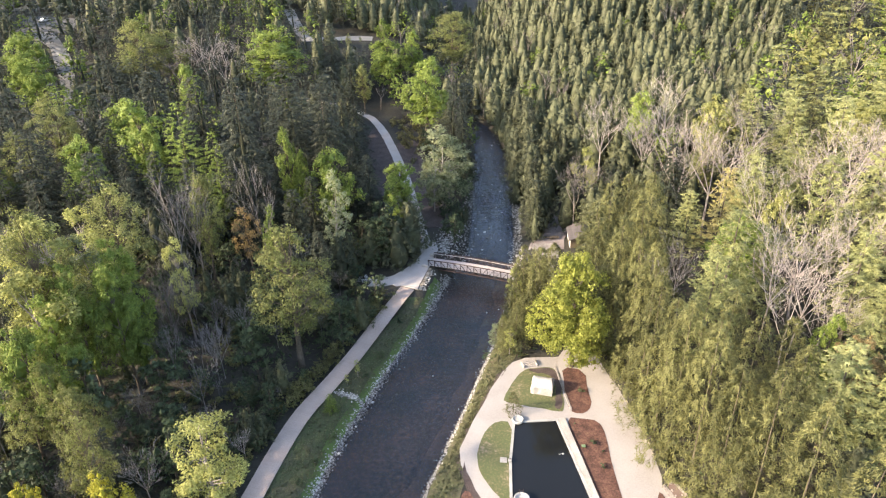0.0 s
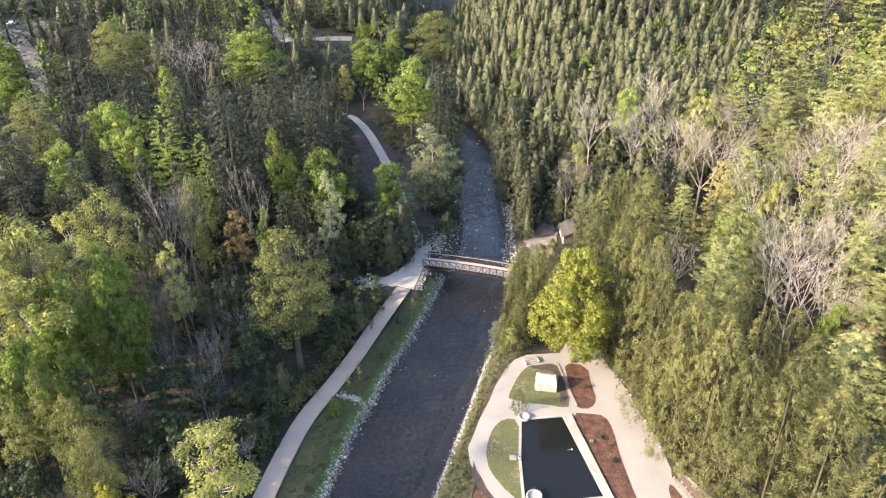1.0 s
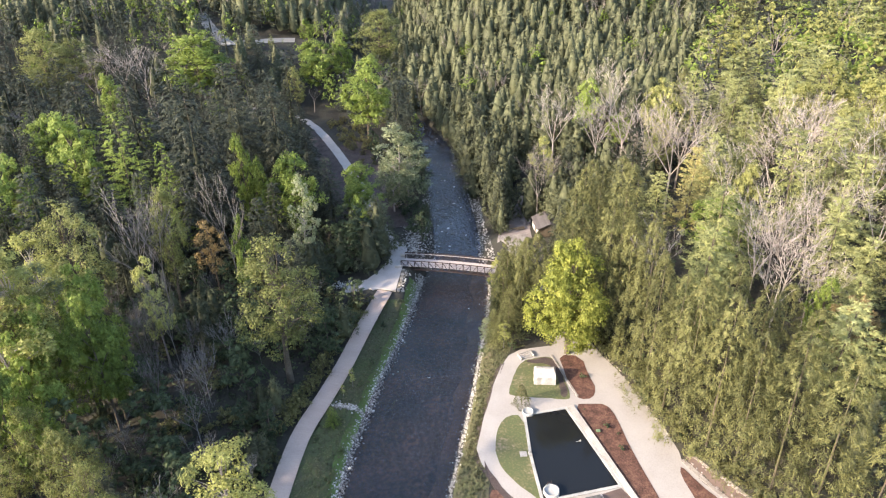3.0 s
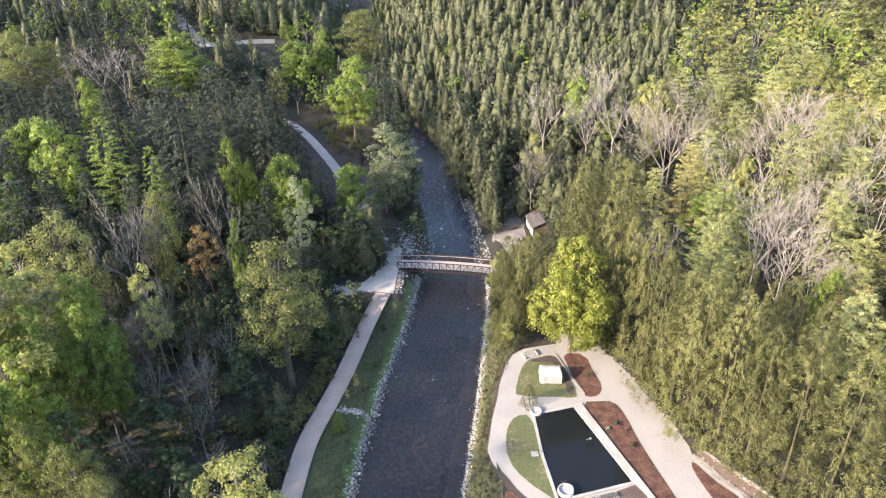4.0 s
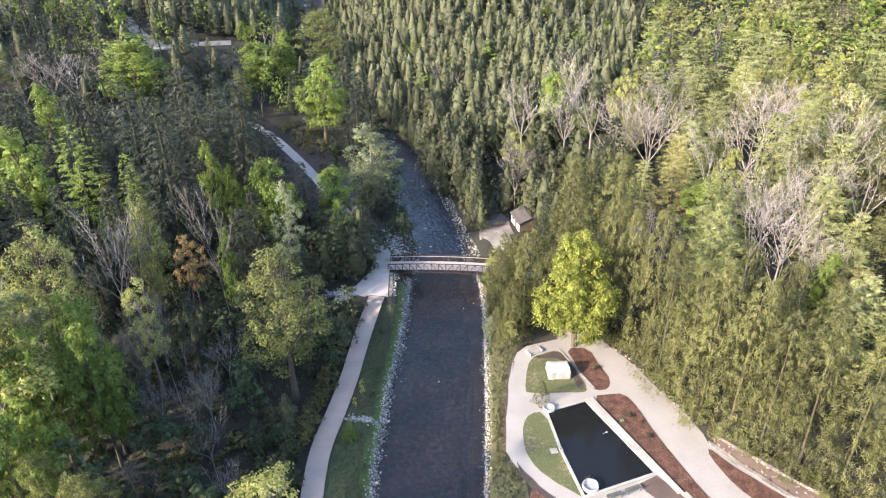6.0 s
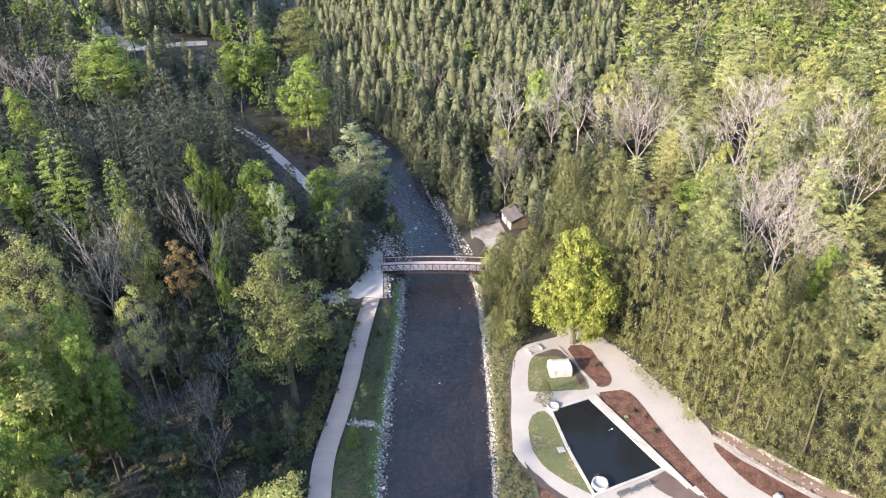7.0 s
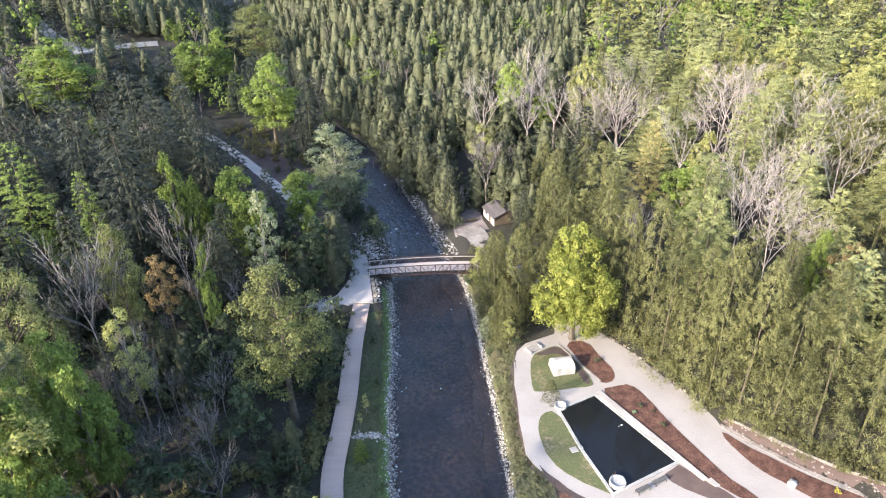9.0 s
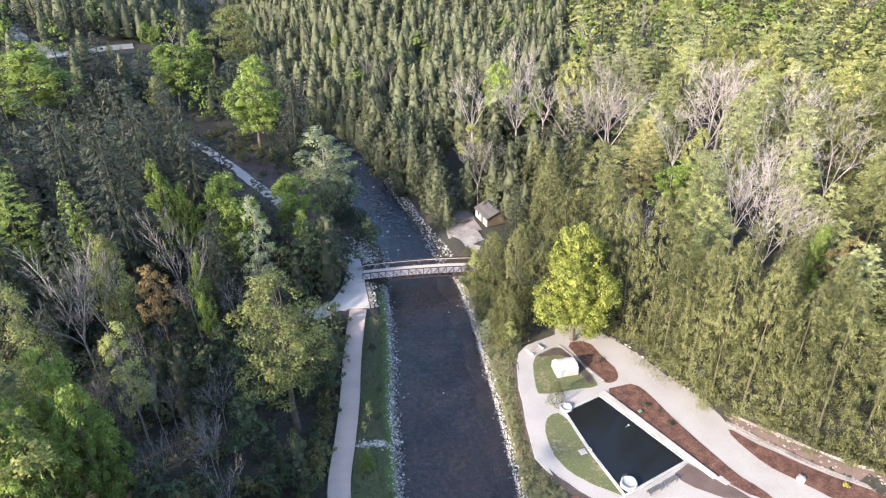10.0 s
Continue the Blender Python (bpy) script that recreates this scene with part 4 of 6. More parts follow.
# ---- stones along the water ----
def strew(name, places, mat, label, seed):
    """One mesh of many loose stones: rows of x, y, z, size."""
    rnd = random.Random(seed)
    bm = bmesh.new()
    bmesh.ops.create_icosphere(bm, subdivisions=1, radius=0.5)
    vs = np.array([q.co[:] for q in bm.verts])
    fs = np.array([[q.index for q in x.verts] for x in bm.faces])
    bm.free()
    n, k = len(places), len(vs)
    rng = np.random.default_rng(seed)
    pl = np.array(places)
    ang = rng.uniform(0, 2 * np.pi, n)
    stretch = rng.uniform(0.7, 1.35, (n, 3)) * np.array([1, 1, 0.62])
    p = vs[None] * (1 + rng.uniform(-0.22, 0.22, (n, k, 1))) * stretch[:, None] * pl[:, 3][:, None, None]
    c, sn = np.cos(ang)[:, None], np.sin(ang)[:, None]
    q = np.stack([p[..., 0] * c - p[..., 1] * sn, p[..., 0] * sn + p[..., 1] * c, p[..., 2]], -1) + pl[:, None, :3]
    faces = (fs[None] + (np.arange(n) * k)[:, None, None]).reshape(-1, 3)
    me = bpy.data.meshes.new(name)
    me.from_pydata(q.reshape(-1, 3).tolist(), [], faces.tolist())
    me.materials.append(mat)
    ob = new(name, me)
    return tagged(ob, label, "stones", kind="stuff")


rng = np.random.default_rng(3)
rows = []
for y in np.arange(46, 114, 0.021):
    xl = along(BANK_L, y)
    t = rng.normal(0.62, 0.42) if rng.random() < 0.93 else rng.normal(0.7, 0.8)
    t += 0.35 * noise.noise((0, y * 0.35, 2))
    size = rng.uniform(0.14, 0.36) * (1.5 if rng.random() < 0.06 else 1)
    x = xl - t + rng.normal(0, 0.15)
    if abs(t) < 2.4:
        rows.append((x, y, max(land(x, y), WATER - 0.1) + 0.03, size))
strew("riprap", rows, M_STONE, "pale broken riprap stones along the grassy bank", 1)
rows = []
for y in np.arange(46, 112, 0.03):
    xr = along(BANK_R, y)
    t = rng.normal(0.5, 0.3)
    x = xr + t + 0.4 * noise.noise((9, y * 0.35, 2))
    rows.append((x, y, max(land(x, y), WATER - 0.1) + 0.03, rng.uniform(0.12, 0.32)))
strew("riprap", rows, M_STONE, "pale broken riprap stones below the weedy bank", 2)
rows = []
for y in np.arange(116, 168, 0.05):
    for side in (0, 1):
        e = along(BANK_L, y) - rng.uniform(-0.8, 2.6) if side == 0 else along(BANK_R, y) + rng.uniform(-0.6, 2.6)
        rows.append((e, y, max(land(e, y), WATER - 0.05) + 0.04, rng.uniform(0.15, 0.5)))
strew("riprap", rows, M_STONE, "grey and white stones along the upper river", 4)
rows = []
for _ in range(70):
    y = rng.uniform(118, 190)
    u = rng.beta(1.1, 1.1)
    x = along(BANK_L, y) * (1 - u) + along(BANK_R, y) * u
    rows.append((x, y, WATER + 0.012 * (y - 120) + rng.uniform(-0.1, 0.0), rng.uniform(0.25, 0.65)))
for _ in range(10):
    y = rng.uniform(60, 118)
    u = rng.beta(1.1, 1.1)
    x = along(BANK_L, y) * (1 - u) + along(BANK_R, y) * u
    rows.append((x, y, WATER + rng.uniform(-0.12, -0.04), rng.uniform(0.2, 0.5)))
strew("river_stones", rows, M_WETSTONE, "wet stones breaking the surface of the shallow river", 5)
rows = []
for a, b, n, wdt in (((6.0, 109.0), (12.2, 109.8), 240, 1.1), ((6.8, 78.6), (11.0, 76.9), 190, 0.6), ((1.4, 56.0), (7.0, 57.4), 190, 0.7), ((19.9, 105.6), (22.0, 113.0), 70, 0.5), ((23.4, 119.0), (25.6, 131.0), 620, 2.2)):
    for _ in range(n):
        u = rng.random()
        x, y = a[0] + (b[0] - a[0]) * u + rng.normal(0, wdt * 0.55), a[1] + (b[1] - a[1]) * u + rng.normal(0, wdt * 0.55)
        rows.append((x, y, land(x, y) + 0.12, rng.uniform(0.15, 0.4)))
strew("riprap", rows, M_STONE, "pale stone rubble at drains and the bridge landing", 6)
rows = []
for _ in range(90):
    u = rng.random() * (len(ws) - 1.001)
    i, t, w = int(u), u % 1, rng.random()
    x = (ws[i][0] * (1 - t) + ws[i + 1][0] * t) * (1 - w) + (ys[i][0] * (1 - t) + ys[i + 1][0] * t) * w
    y = (ws[i][1] * (1 - t) + ws[i + 1][1] * t) * (1 - w) + (ys[i][1] * (1 - t) + ys[i + 1][1] * t) * w
    rows.append((x, y, land(x, y) + 0.08, rng.uniform(0.12, 0.45)))
strew("rubble", rows, M_DIRT, "loose pale rubble on the dirt verge", 7)

# ---- trees ----


def unit(a):
    return a / np.maximum(np.linalg.norm(a, axis=-1, keepdims=True), 1e-9)


def leaves(c, nrm, size, aspect, rng, spin=None):
    """Three-cornered sprays of leaves about the centres c, facing nrm; spin: the way they point."""
    n = len(c)
    t = rng.normal(size=(n, 3)) if spin is None else spin
    u = unit(np.cross(nrm, np.cross(t, nrm)))
    w = unit(np.cross(nrm, u))
    s = np.broadcast_to(size, (n,))[:, None]
    k = np.broadcast_to(aspect, (n,))[:, None]
    skew = rng.uniform(-0.5, 0.5, (n, 1))
    return np.stack([c + u * s * 1.2 + w * s * skew * 0.5, c - u * s * 0.7 + w * s * k, c - u * s * (0.7 + skew * 0.5) - w * s * k], 1)


OCTA_V = np.array([(1, 0, 0), (-1, 0, 0), (0, 1, 0), (0, -1, 0), (0, 0, 1), (0, 0, -1)], float)
OCTA_F = np.array([(0, 2, 4), (2, 1, 4), (1, 3, 4), (3, 0, 4), (2, 0, 5), (1, 2, 5), (3, 1, 5), (0, 3, 5)])


def blobs(c, rad, rng):
    """Small uneven eight-sided clumps at c with radii rad (n x 3)."""
    n = len(c)
    v = c[:, None] + OCTA_V[None] * rad[:, None] * rng.uniform(0.75, 1.25, (n, 6, 1))
    return v.reshape(-1, 3), (OCTA_F[None] + 6 * np.arange(n)[:, None, None]).reshape(-1, 3)


def spindle(h, low, radius, rng, rings=9, sides=10, rough=0.3, ragged=1.0, top=0.82):
    """The dense inside of a crown: ragged skirts of foliage one above another; radius: a function of the height's part."""
    v, f = [], []
    for i in range(rings + 1):
        u = i / rings
        for k in range(sides):
            a = 6.283 * (k + 0.5 * (i % 2) + rng.uniform(-0.25, 0.25)) / sides
            w = radius(min(u, 0.97)) * (1 + rough * rng.uniform(-1, 1)) * (1 - 0.2 * ragged if (k + i) % 2 else 1 + 0.15 * ragged)
            v.append((w * math.cos(a), w * math.sin(a), h * (low + (top - low) * u + rng.uniform(-0.35, 0.35) * ragged / rings)))
    for i in range(rings):
        for k in range(sides):
            p, q = i * sides + k, i * sides + (k + 1) % sides
            f += [(p, q, p + sides), (q, q + sides, p + sides)]
    return np.array(v, float), np.array(f)


def crown_of(solids, tris, smooth=0):
    """Joins solid bodies (vertices, faces) and loose leaves into (vertices, faces, number of smooth faces)."""
    vs, fs, base = [], [], 0
    for v, f in solids:
        vs.append(v), fs.append(f + base)
        base += len(v)
    vs.append(tris.reshape(-1, 3))
    fs.append(np.arange(3 * len(tris)).reshape(-1, 3) + base)
    return np.concatenate(vs), np.concatenate(fs), smooth


def triangle_mesh(name, v, f, smooth, mat):
    """smooth: a flag for each face."""
    me = bpy.data.meshes.new(name)
    me.vertices.add(len(v))
    me.vertices.foreach_set("co", np.ascontiguousarray(v, dtype=np.float32).ravel())
    me.loops.add(3 * len(f))
    me.loops.foreach_set("vertex_index", np.ascontiguousarray(f, dtype=np.int32).ravel())
    me.polygons.add(len(f))
    me.polygons.foreach_set("loop_start", np.arange(0, 3 * len(f), 3, dtype=np.int32))
    me.polygons.foreach_set("loop_total", np.full(len(f), 3, dtype=np.int32))
    me.polygons.foreach_set("use_smooth", np.asarray(smooth, dtype=bool))
    me.materials.append(mat)
    me.update(calc_edges=True)
    return me


def sprays(c, rad, ways, per, leaf, rng, slim=(0.4, 0.7), out=0.6, up=0.35, face=0.8, droop=0.0, sky=0.45, mess=0.4):
    """Leaves about clumps at c of radii rad, reaching along ways; face: how far they face outwards."""
    n = len(c) * per
    ci = np.repeat(np.arange(len(c)), per)
    e = unit(rng.normal(size=(n, 3)) * 0.8 + ways[ci] * out + np.array([0, 0, up]))
    p = c[ci] + e * rad[ci] * rng.uniform(0.55, 1.2, (n, 1))
    nrm = unit(e * face + rng.normal(size=(n, 3)) * mess + np.array([0, 0, sky]))
    spin = e + ways[ci] * 0.6 + rng.normal(size=(n, 3)) * 0.35 - np.array([0, 0, droop])
    return leaves(p, nrm, leaf * rng.uniform(0.55, 1.3, n), rng.uniform(*slim, n), rng, spin)


def leafy_crown(seed, h, r, low, clumps, per, leaf, core=0.6, lobes=7, tight=1.0):
    """Clumps of leaves over several uneven lobes. Returns the crown and the clumps' centres."""
    rng = np.random.default_rng(seed)
    half = (h - low) / 2
    k = np.arange(lobes)
    lu = (k + rng.uniform(0.2, 0.8, lobes)) / lobes
    la = 2.4 * k + rng.uniform(-0.5, 0.5, lobes)
    swell = np.sin(np.pi * np.clip(0.16 + 0.80 * lu, 0, 1)) ** 0.8
    lr = r * rng.uniform(0.40, 0.58, lobes) * (0.62 + 0.4 * swell)
    off = np.maximum(0, r * swell * rng.uniform(0.85, 1.12, lobes) - lr)
    off[-1] *= 0.3
    lc = np.stack([off * np.cos(la), off * np.sin(la), low + lr * 0.8 + (h - low - 1.75 * lr) * lu], 1)
    share = lr ** 2 / (lr ** 2).sum()
    li = rng.choice(lobes, clumps, p=share)
    d = unit(rng.normal(size=(clumps, 3)) + unit(lc - np.array([0, 0, low + half]))[li] * 0.5 + np.array([0, 0, 0.25]))
    c = lc[li] + d * (lr[li] * rng.uniform(0.62, 1.02, clumps))[:, None] * np.array([1, 1, 0.95])
    c[:, 2] = np.clip(c[:, 2], low, h - 0.2)
    cr = (tight * r * rng.uniform(0.12, 0.21, clumps))[:, None] * np.array([1, 1, 0.75])
    solids = [blobs(c, cr * core * 0.75, rng)]
    if core > 0.5:
        solids.append(blobs(lc, lr[:, None] * np.array([0.36, 0.36, 0.36]), rng))
    return crown_of(solids, sprays(c, cr, d, per, leaf, rng, (0.45, 0.8))), c


def limbed_trunk(seed, h, low, r0, tips, sides=7, lean=0.3):
    rnd = random.Random(seed)
    v, f = [], []
    top = h * 0.8
    pts = [Vector((lean * math.sin(k * 1.3 + seed), lean * math.cos(k * 1.1 + seed), 0)) * (k / 4) + Vector((0, 0, -0.4 + (top + 0.4) * k / 4)) for k in range(5)]
    tube(v, f, pts, [r0 * 1.25, r0 * 0.85, r0 * 0.62, r0 * 0.4, r0 * 0.12], sides)
    for t in tips:
        t = Vector(t)
        z = max(low * 0.6, min(top * 0.85, t.z - 0.55 * math.hypot(t.x, t.y) - rnd.uniform(0, 1)))
        k = (z + 0.4) / (top + 0.4) * 4
        i = min(3, int(k))
        a = pts[i].lerp(pts[i + 1], k - i)
        m = a.lerp(t, 0.5) + Vector((rnd.uniform(-0.3, 0.3), rnd.uniform(-0.3, 0.3), 0.35))
        tube(v, f, [a, m, t], [r0 * 0.28, r0 * 0.17, r0 * 0.05], 4)
    return v, f


def spruce_crown(seed, h, r, low=0.06, gap=1.3, fans=10, per=13, leaf=0.37, droop=0.4, pitch=0.8, power=0.72, inside=0.1):
    """Whorls of drooping boughs, each a row of flat tufts, about a dense inside."""
    rng = np.random.default_rng(seed)
    cs, rad, ways = [], [], []
    z = h * low
    while z < h * 0.97:
        u = (z - h * low) / (h * (1 - low))
        reach = r * (1 - u) ** power * (1 + 0.12 * math.sin(z * 1.9 + seed)) + 0.15
        k = max(3, int(fans * (0.5 + 0.5 * (1 - u))))
        a0 = rng.uniform(0, 6.28)
        for j in range(k):
            a = a0 + 6.283 * j / k + rng.normal(0, 0.22)
            ln = reach * rng.uniform(0.7, 1.2)
            m = max(1, int(ln * 0.72 / pitch))
            fall = droop * (0.25 + 0.95 * (1 - u)) * rng.uniform(0.7, 1.3)
            for q in range(m):
                t = 1.0 - 0.72 * (q + rng.uniform(0, 0.5)) / m
                x = ln * t
                cs.append((math.cos(a) * x, math.sin(a) * x, z - x * fall * t + 0.1 * x))
                s_ = (0.34 + 0.36 * (1 - u)) * rng.uniform(0.8, 1.2) * pitch / 0.75
                rad.append((s_, s_, s_ * 0.36))
                ways.append((math.cos(a), math.sin(a), -fall))
        z += gap * rng.uniform(0.8, 1.2) * (0.55 + 0.55 * (1 - u))
    cs, rad, ways = np.array(cs), np.array(rad), np.array(ways)
    body = spindle(h, low + 0.02, lambda u: inside * r * (1 - u) ** power, rng, 7, 7)
    return crown_of([body, blobs(cs, rad * 0.45, rng)], sprays(cs, rad * 1.25, ways, per, leaf, rng, (0.28, 0.46), 0.9, 0.1, 0.35, 0.3, 0.9, 0.28))


def cedar_crown(seed, h, r, tufts, per, leaf, low=0.03, size=0.55, solid=0.8, power=0.62, lean=0.5, foot=0.6, mesh=(9, 10), smooth=False, slim=(0.32, 0.55), clump=0.5):
    """Dense upright sprays in bulging clumps on a spindle."""
    rng = np.random.default_rng(seed)
    u = rng.beta(1.0, 1.2, tufts)
    a = rng.uniform(0, 6.283, tufts)

    def body(t):
        return r * min(1.0, foot + t * 4) * (1 - t) ** power + 0.06
    bulge = 1 + 0.17 * np.sin(3 * a + 11 * u + seed) + 0.13 * np.sin(5 * a - 17 * u + 2 * seed)
    rr = np.array([body(t) for t in u]) * bulge * rng.uniform(0.82, 1.05, tufts)
    out = np.stack([np.cos(a), np.sin(a), np.full(tufts, lean)], 1)
    c = np.stack([np.cos(a) * rr, np.sin(a) * rr, h * (low + (0.97 - low) * u)], 1)
    s_ = size * rng.uniform(0.7, 1.3, tufts) * (0.55 + 0.55 * (1 - u))
    rad = s_[:, None] * np.array([1, 1, 1.15])
    solids = [spindle(h, low, lambda t: solid * body(t), rng, *mesh, 0.12, 0.3, 0.95) if smooth else spindle(h, low, lambda t: solid * body(t), rng, *mesh)]
    if size and clump:
        solids.append(blobs(c, rad * clump, rng))
    if not size:
        rad = np.full((tufts, 3), leaf * 0.5)
    return crown_of(solids, sprays(c, rad * 1.2, out, per, leaf, rng, slim, 1.1, 0.25, 0.9), len(solids[0][1]) if smooth else 0)


def pine_crown(seed, h, r, low=0.2, leaf=0.27, per=15, step_=1.0, pitch=0.8):
    """Layered boughs that rise at their tips, set with flat plumes."""
    rng = np.random.default_rng(seed)
    cs, ways, rad = [], [], []
    z = h * low
    while z < h * 0.97:
        u = (z - h * low) / (h * (1 - low))
        reach = r * (1 - u) ** 0.62 * rng.uniform(0.8, 1.15) + 0.3
        k = rng.integers(5, 8)
        a0 = rng.uniform(0, 6.28)
        for j in range(k):
            a = a0 + 6.283 * j / k + rng.normal(0, 0.3)
            ln = reach * rng.uniform(0.6, 1.15)
            m = max(2, int(ln / pitch))
            for q in range(m):
                t = 0.3 + 0.7 * (q + rng.random()) / m
                w = rng.normal(0, 0.13) * ln * t
                cs.append((math.cos(a) * ln * t - math.sin(a) * w, math.sin(a) * ln * t + math.cos(a) * w, z + ln * t * t * 0.22 + rng.normal(0, 0.1)))
                ways.append((math.cos(a), math.sin(a), 0.45))
                s_ = rng.uniform(0.45, 0.8) * (0.7 + 0.4 * (1 - u)) * pitch / 0.8
                rad.append((s_, s_, s_ * 0.42))
        z += step_ * rng.uniform(0.75, 1.25)
    cs, ways, rad = np.array(cs), np.array(ways), np.array(rad)
    body = spindle(h, low, lambda u: 0.05 * r * (1 - u) ** 0.62, rng, 5, 5)
    return crown_of([body, blobs(cs, rad * 0.5, rng)], sprays(cs, rad * 1.2, ways, per, leaf, rng, (0.22, 0.42), 0.5, 0.35, 0.4, 0.0, 0.75, 0.3))


def bare_limbs(seed, h, spread, r0, levels=4, kids=3, thin=0.02):
    """A short bole, rising limbs and forking twigs in a vase-shaped crown."""
    rnd = random.Random(seed)
    v, f = [], []
    bole = h * rnd.uniform(0.32, 0.44)

    def grow(a, way, ln, rad, level):
        bend = Vector((rnd.gauss(0, 0.16), rnd.gauss(0, 0.16), rnd.gauss(0.05, 0.06)))
        e = a + (way + bend * 0.7).normalized() * ln
        tip = max(thin, rad * 0.55)
        if level <= 1:
            m = a.lerp(e, 0.5) - bend * ln * 0.16
            tube(v, f, [a, m, e], [rad, (rad + tip) / 2, tip], 5)
        elif level < levels:
            tube(v, f, [a, e], [rad, tip * 0.7], 3)
        else:
            b0, off = len(v), Vector((rnd.gauss(0, 1), rnd.gauss(0, 1), rnd.gauss(0, 0.6))).cross(e - a).normalized() * thin * 1.3
            v.extend((tuple(a - off), tuple(a + off), tuple(e)))
            f.append((b0, b0 + 1, b0 + 2))
        if level >= levels:
            return
        k = kids + rnd.randint(0, 1) + (1 if level >= 2 else 0)
        for i in range(k):
            t = 1.0 if i == 0 else rnd.uniform(0.35, 0.95)
            ang = 2.4 * i + rnd.uniform(-0.6, 0.6) + level
            side = Vector((math.cos(ang), math.sin(ang), rnd.uniform(-0.05, 0.25)))
            w = (way + side * spread * rnd.uniform(0.45, 1.0) * (0.35 if i == 0 else 1.0) + Vector((0, 0, 0.08))).normalized()
            grow(a.lerp(e, t), w, ln * rnd.uniform(0.5, 0.74), max(thin, rad * (0.6 if i == 0 else 0.38)), level + 1)
    top = Vector((rnd.uniform(-0.3, 0.3), rnd.uniform(-0.3, 0.3), bole))
    tube(v, f, [Vector((0, 0, -0.4)), top * 0.5, top], [r0 * 1.15, r0 * 0.9, r0 * 0.75], 6)
    limbs = rnd.randint(4, 6)
    for i in range(limbs):
        ang = 6.283 * i / limbs + rnd.uniform(-0.4, 0.4)
        w = Vector((math.cos(ang) * spread * 0.55, math.sin(ang) * spread * 0.55, 1)).normalized()
        grow(top * rnd.uniform(0.8, 1.0), w, h * rnd.uniform(0.23, 0.32), r0 * rnd.uniform(0.4, 0.6), 1)
    return v, f


LABELS = {
    "maple_tree": ("round maple in bright yellow-green spring leaf", "deciduous tree"),
    "bright_tree": ("broad deciduous tree in fresh bright green leaf", "deciduous tree"),
    "sunlit_tree": ("deciduous tree in bright yellow spring leaf", "deciduous tree"),
    "olive_tree": ("tall deciduous tree in thin olive-yellow spring leaf", "deciduous tree"),
    "pale_tree": ("slender deciduous tree in pale new leaf", "deciduous tree"),
    "birch_tree": ("many-stemmed birch in grey-green spring leaf", "deciduous tree"),
    "dark_tree": ("dark green deciduous understorey tree", "deciduous tree"),
    "rusty_tree": ("small tree in rust-coloured new leaf", "deciduous tree"),
    "spruce_tree": ("tall dark green spruce with drooping boughs", "spruce"),
    "sunny_spruce_tree": ("olive green spruce with hanging boughs, sunlit tone in its needles", "spruce"),
    "larch_tree": ("conical larch in fresh yellow-green needles", "larch"),
    "cedar_tree": ("narrow olive-green cedar with dense foliage", "cedar"),
    "pine_tree": ("white pine with tufted light green boughs", "pine"),
    "golden_tree": ("golden-tinged conifer among the pines", "conifer"),
    "bare_tree": ("leafless tree with pale grey limbs and twigs", "bare tree"),
    "grey_tree": ("leafless dark grey understorey tree", "bare tree"),
    "shrub": ("low rounded green shrub on the ground", "shrub"),
    "bush": ("loose spreading bush in olive-green spring leaf", "bush"),
    "yellow_tree": ("small tree in bright yellow spring flower", "flowering tree"),
    "yellow_shrub": ("small shrub in yellow flower", "shrub"),
}


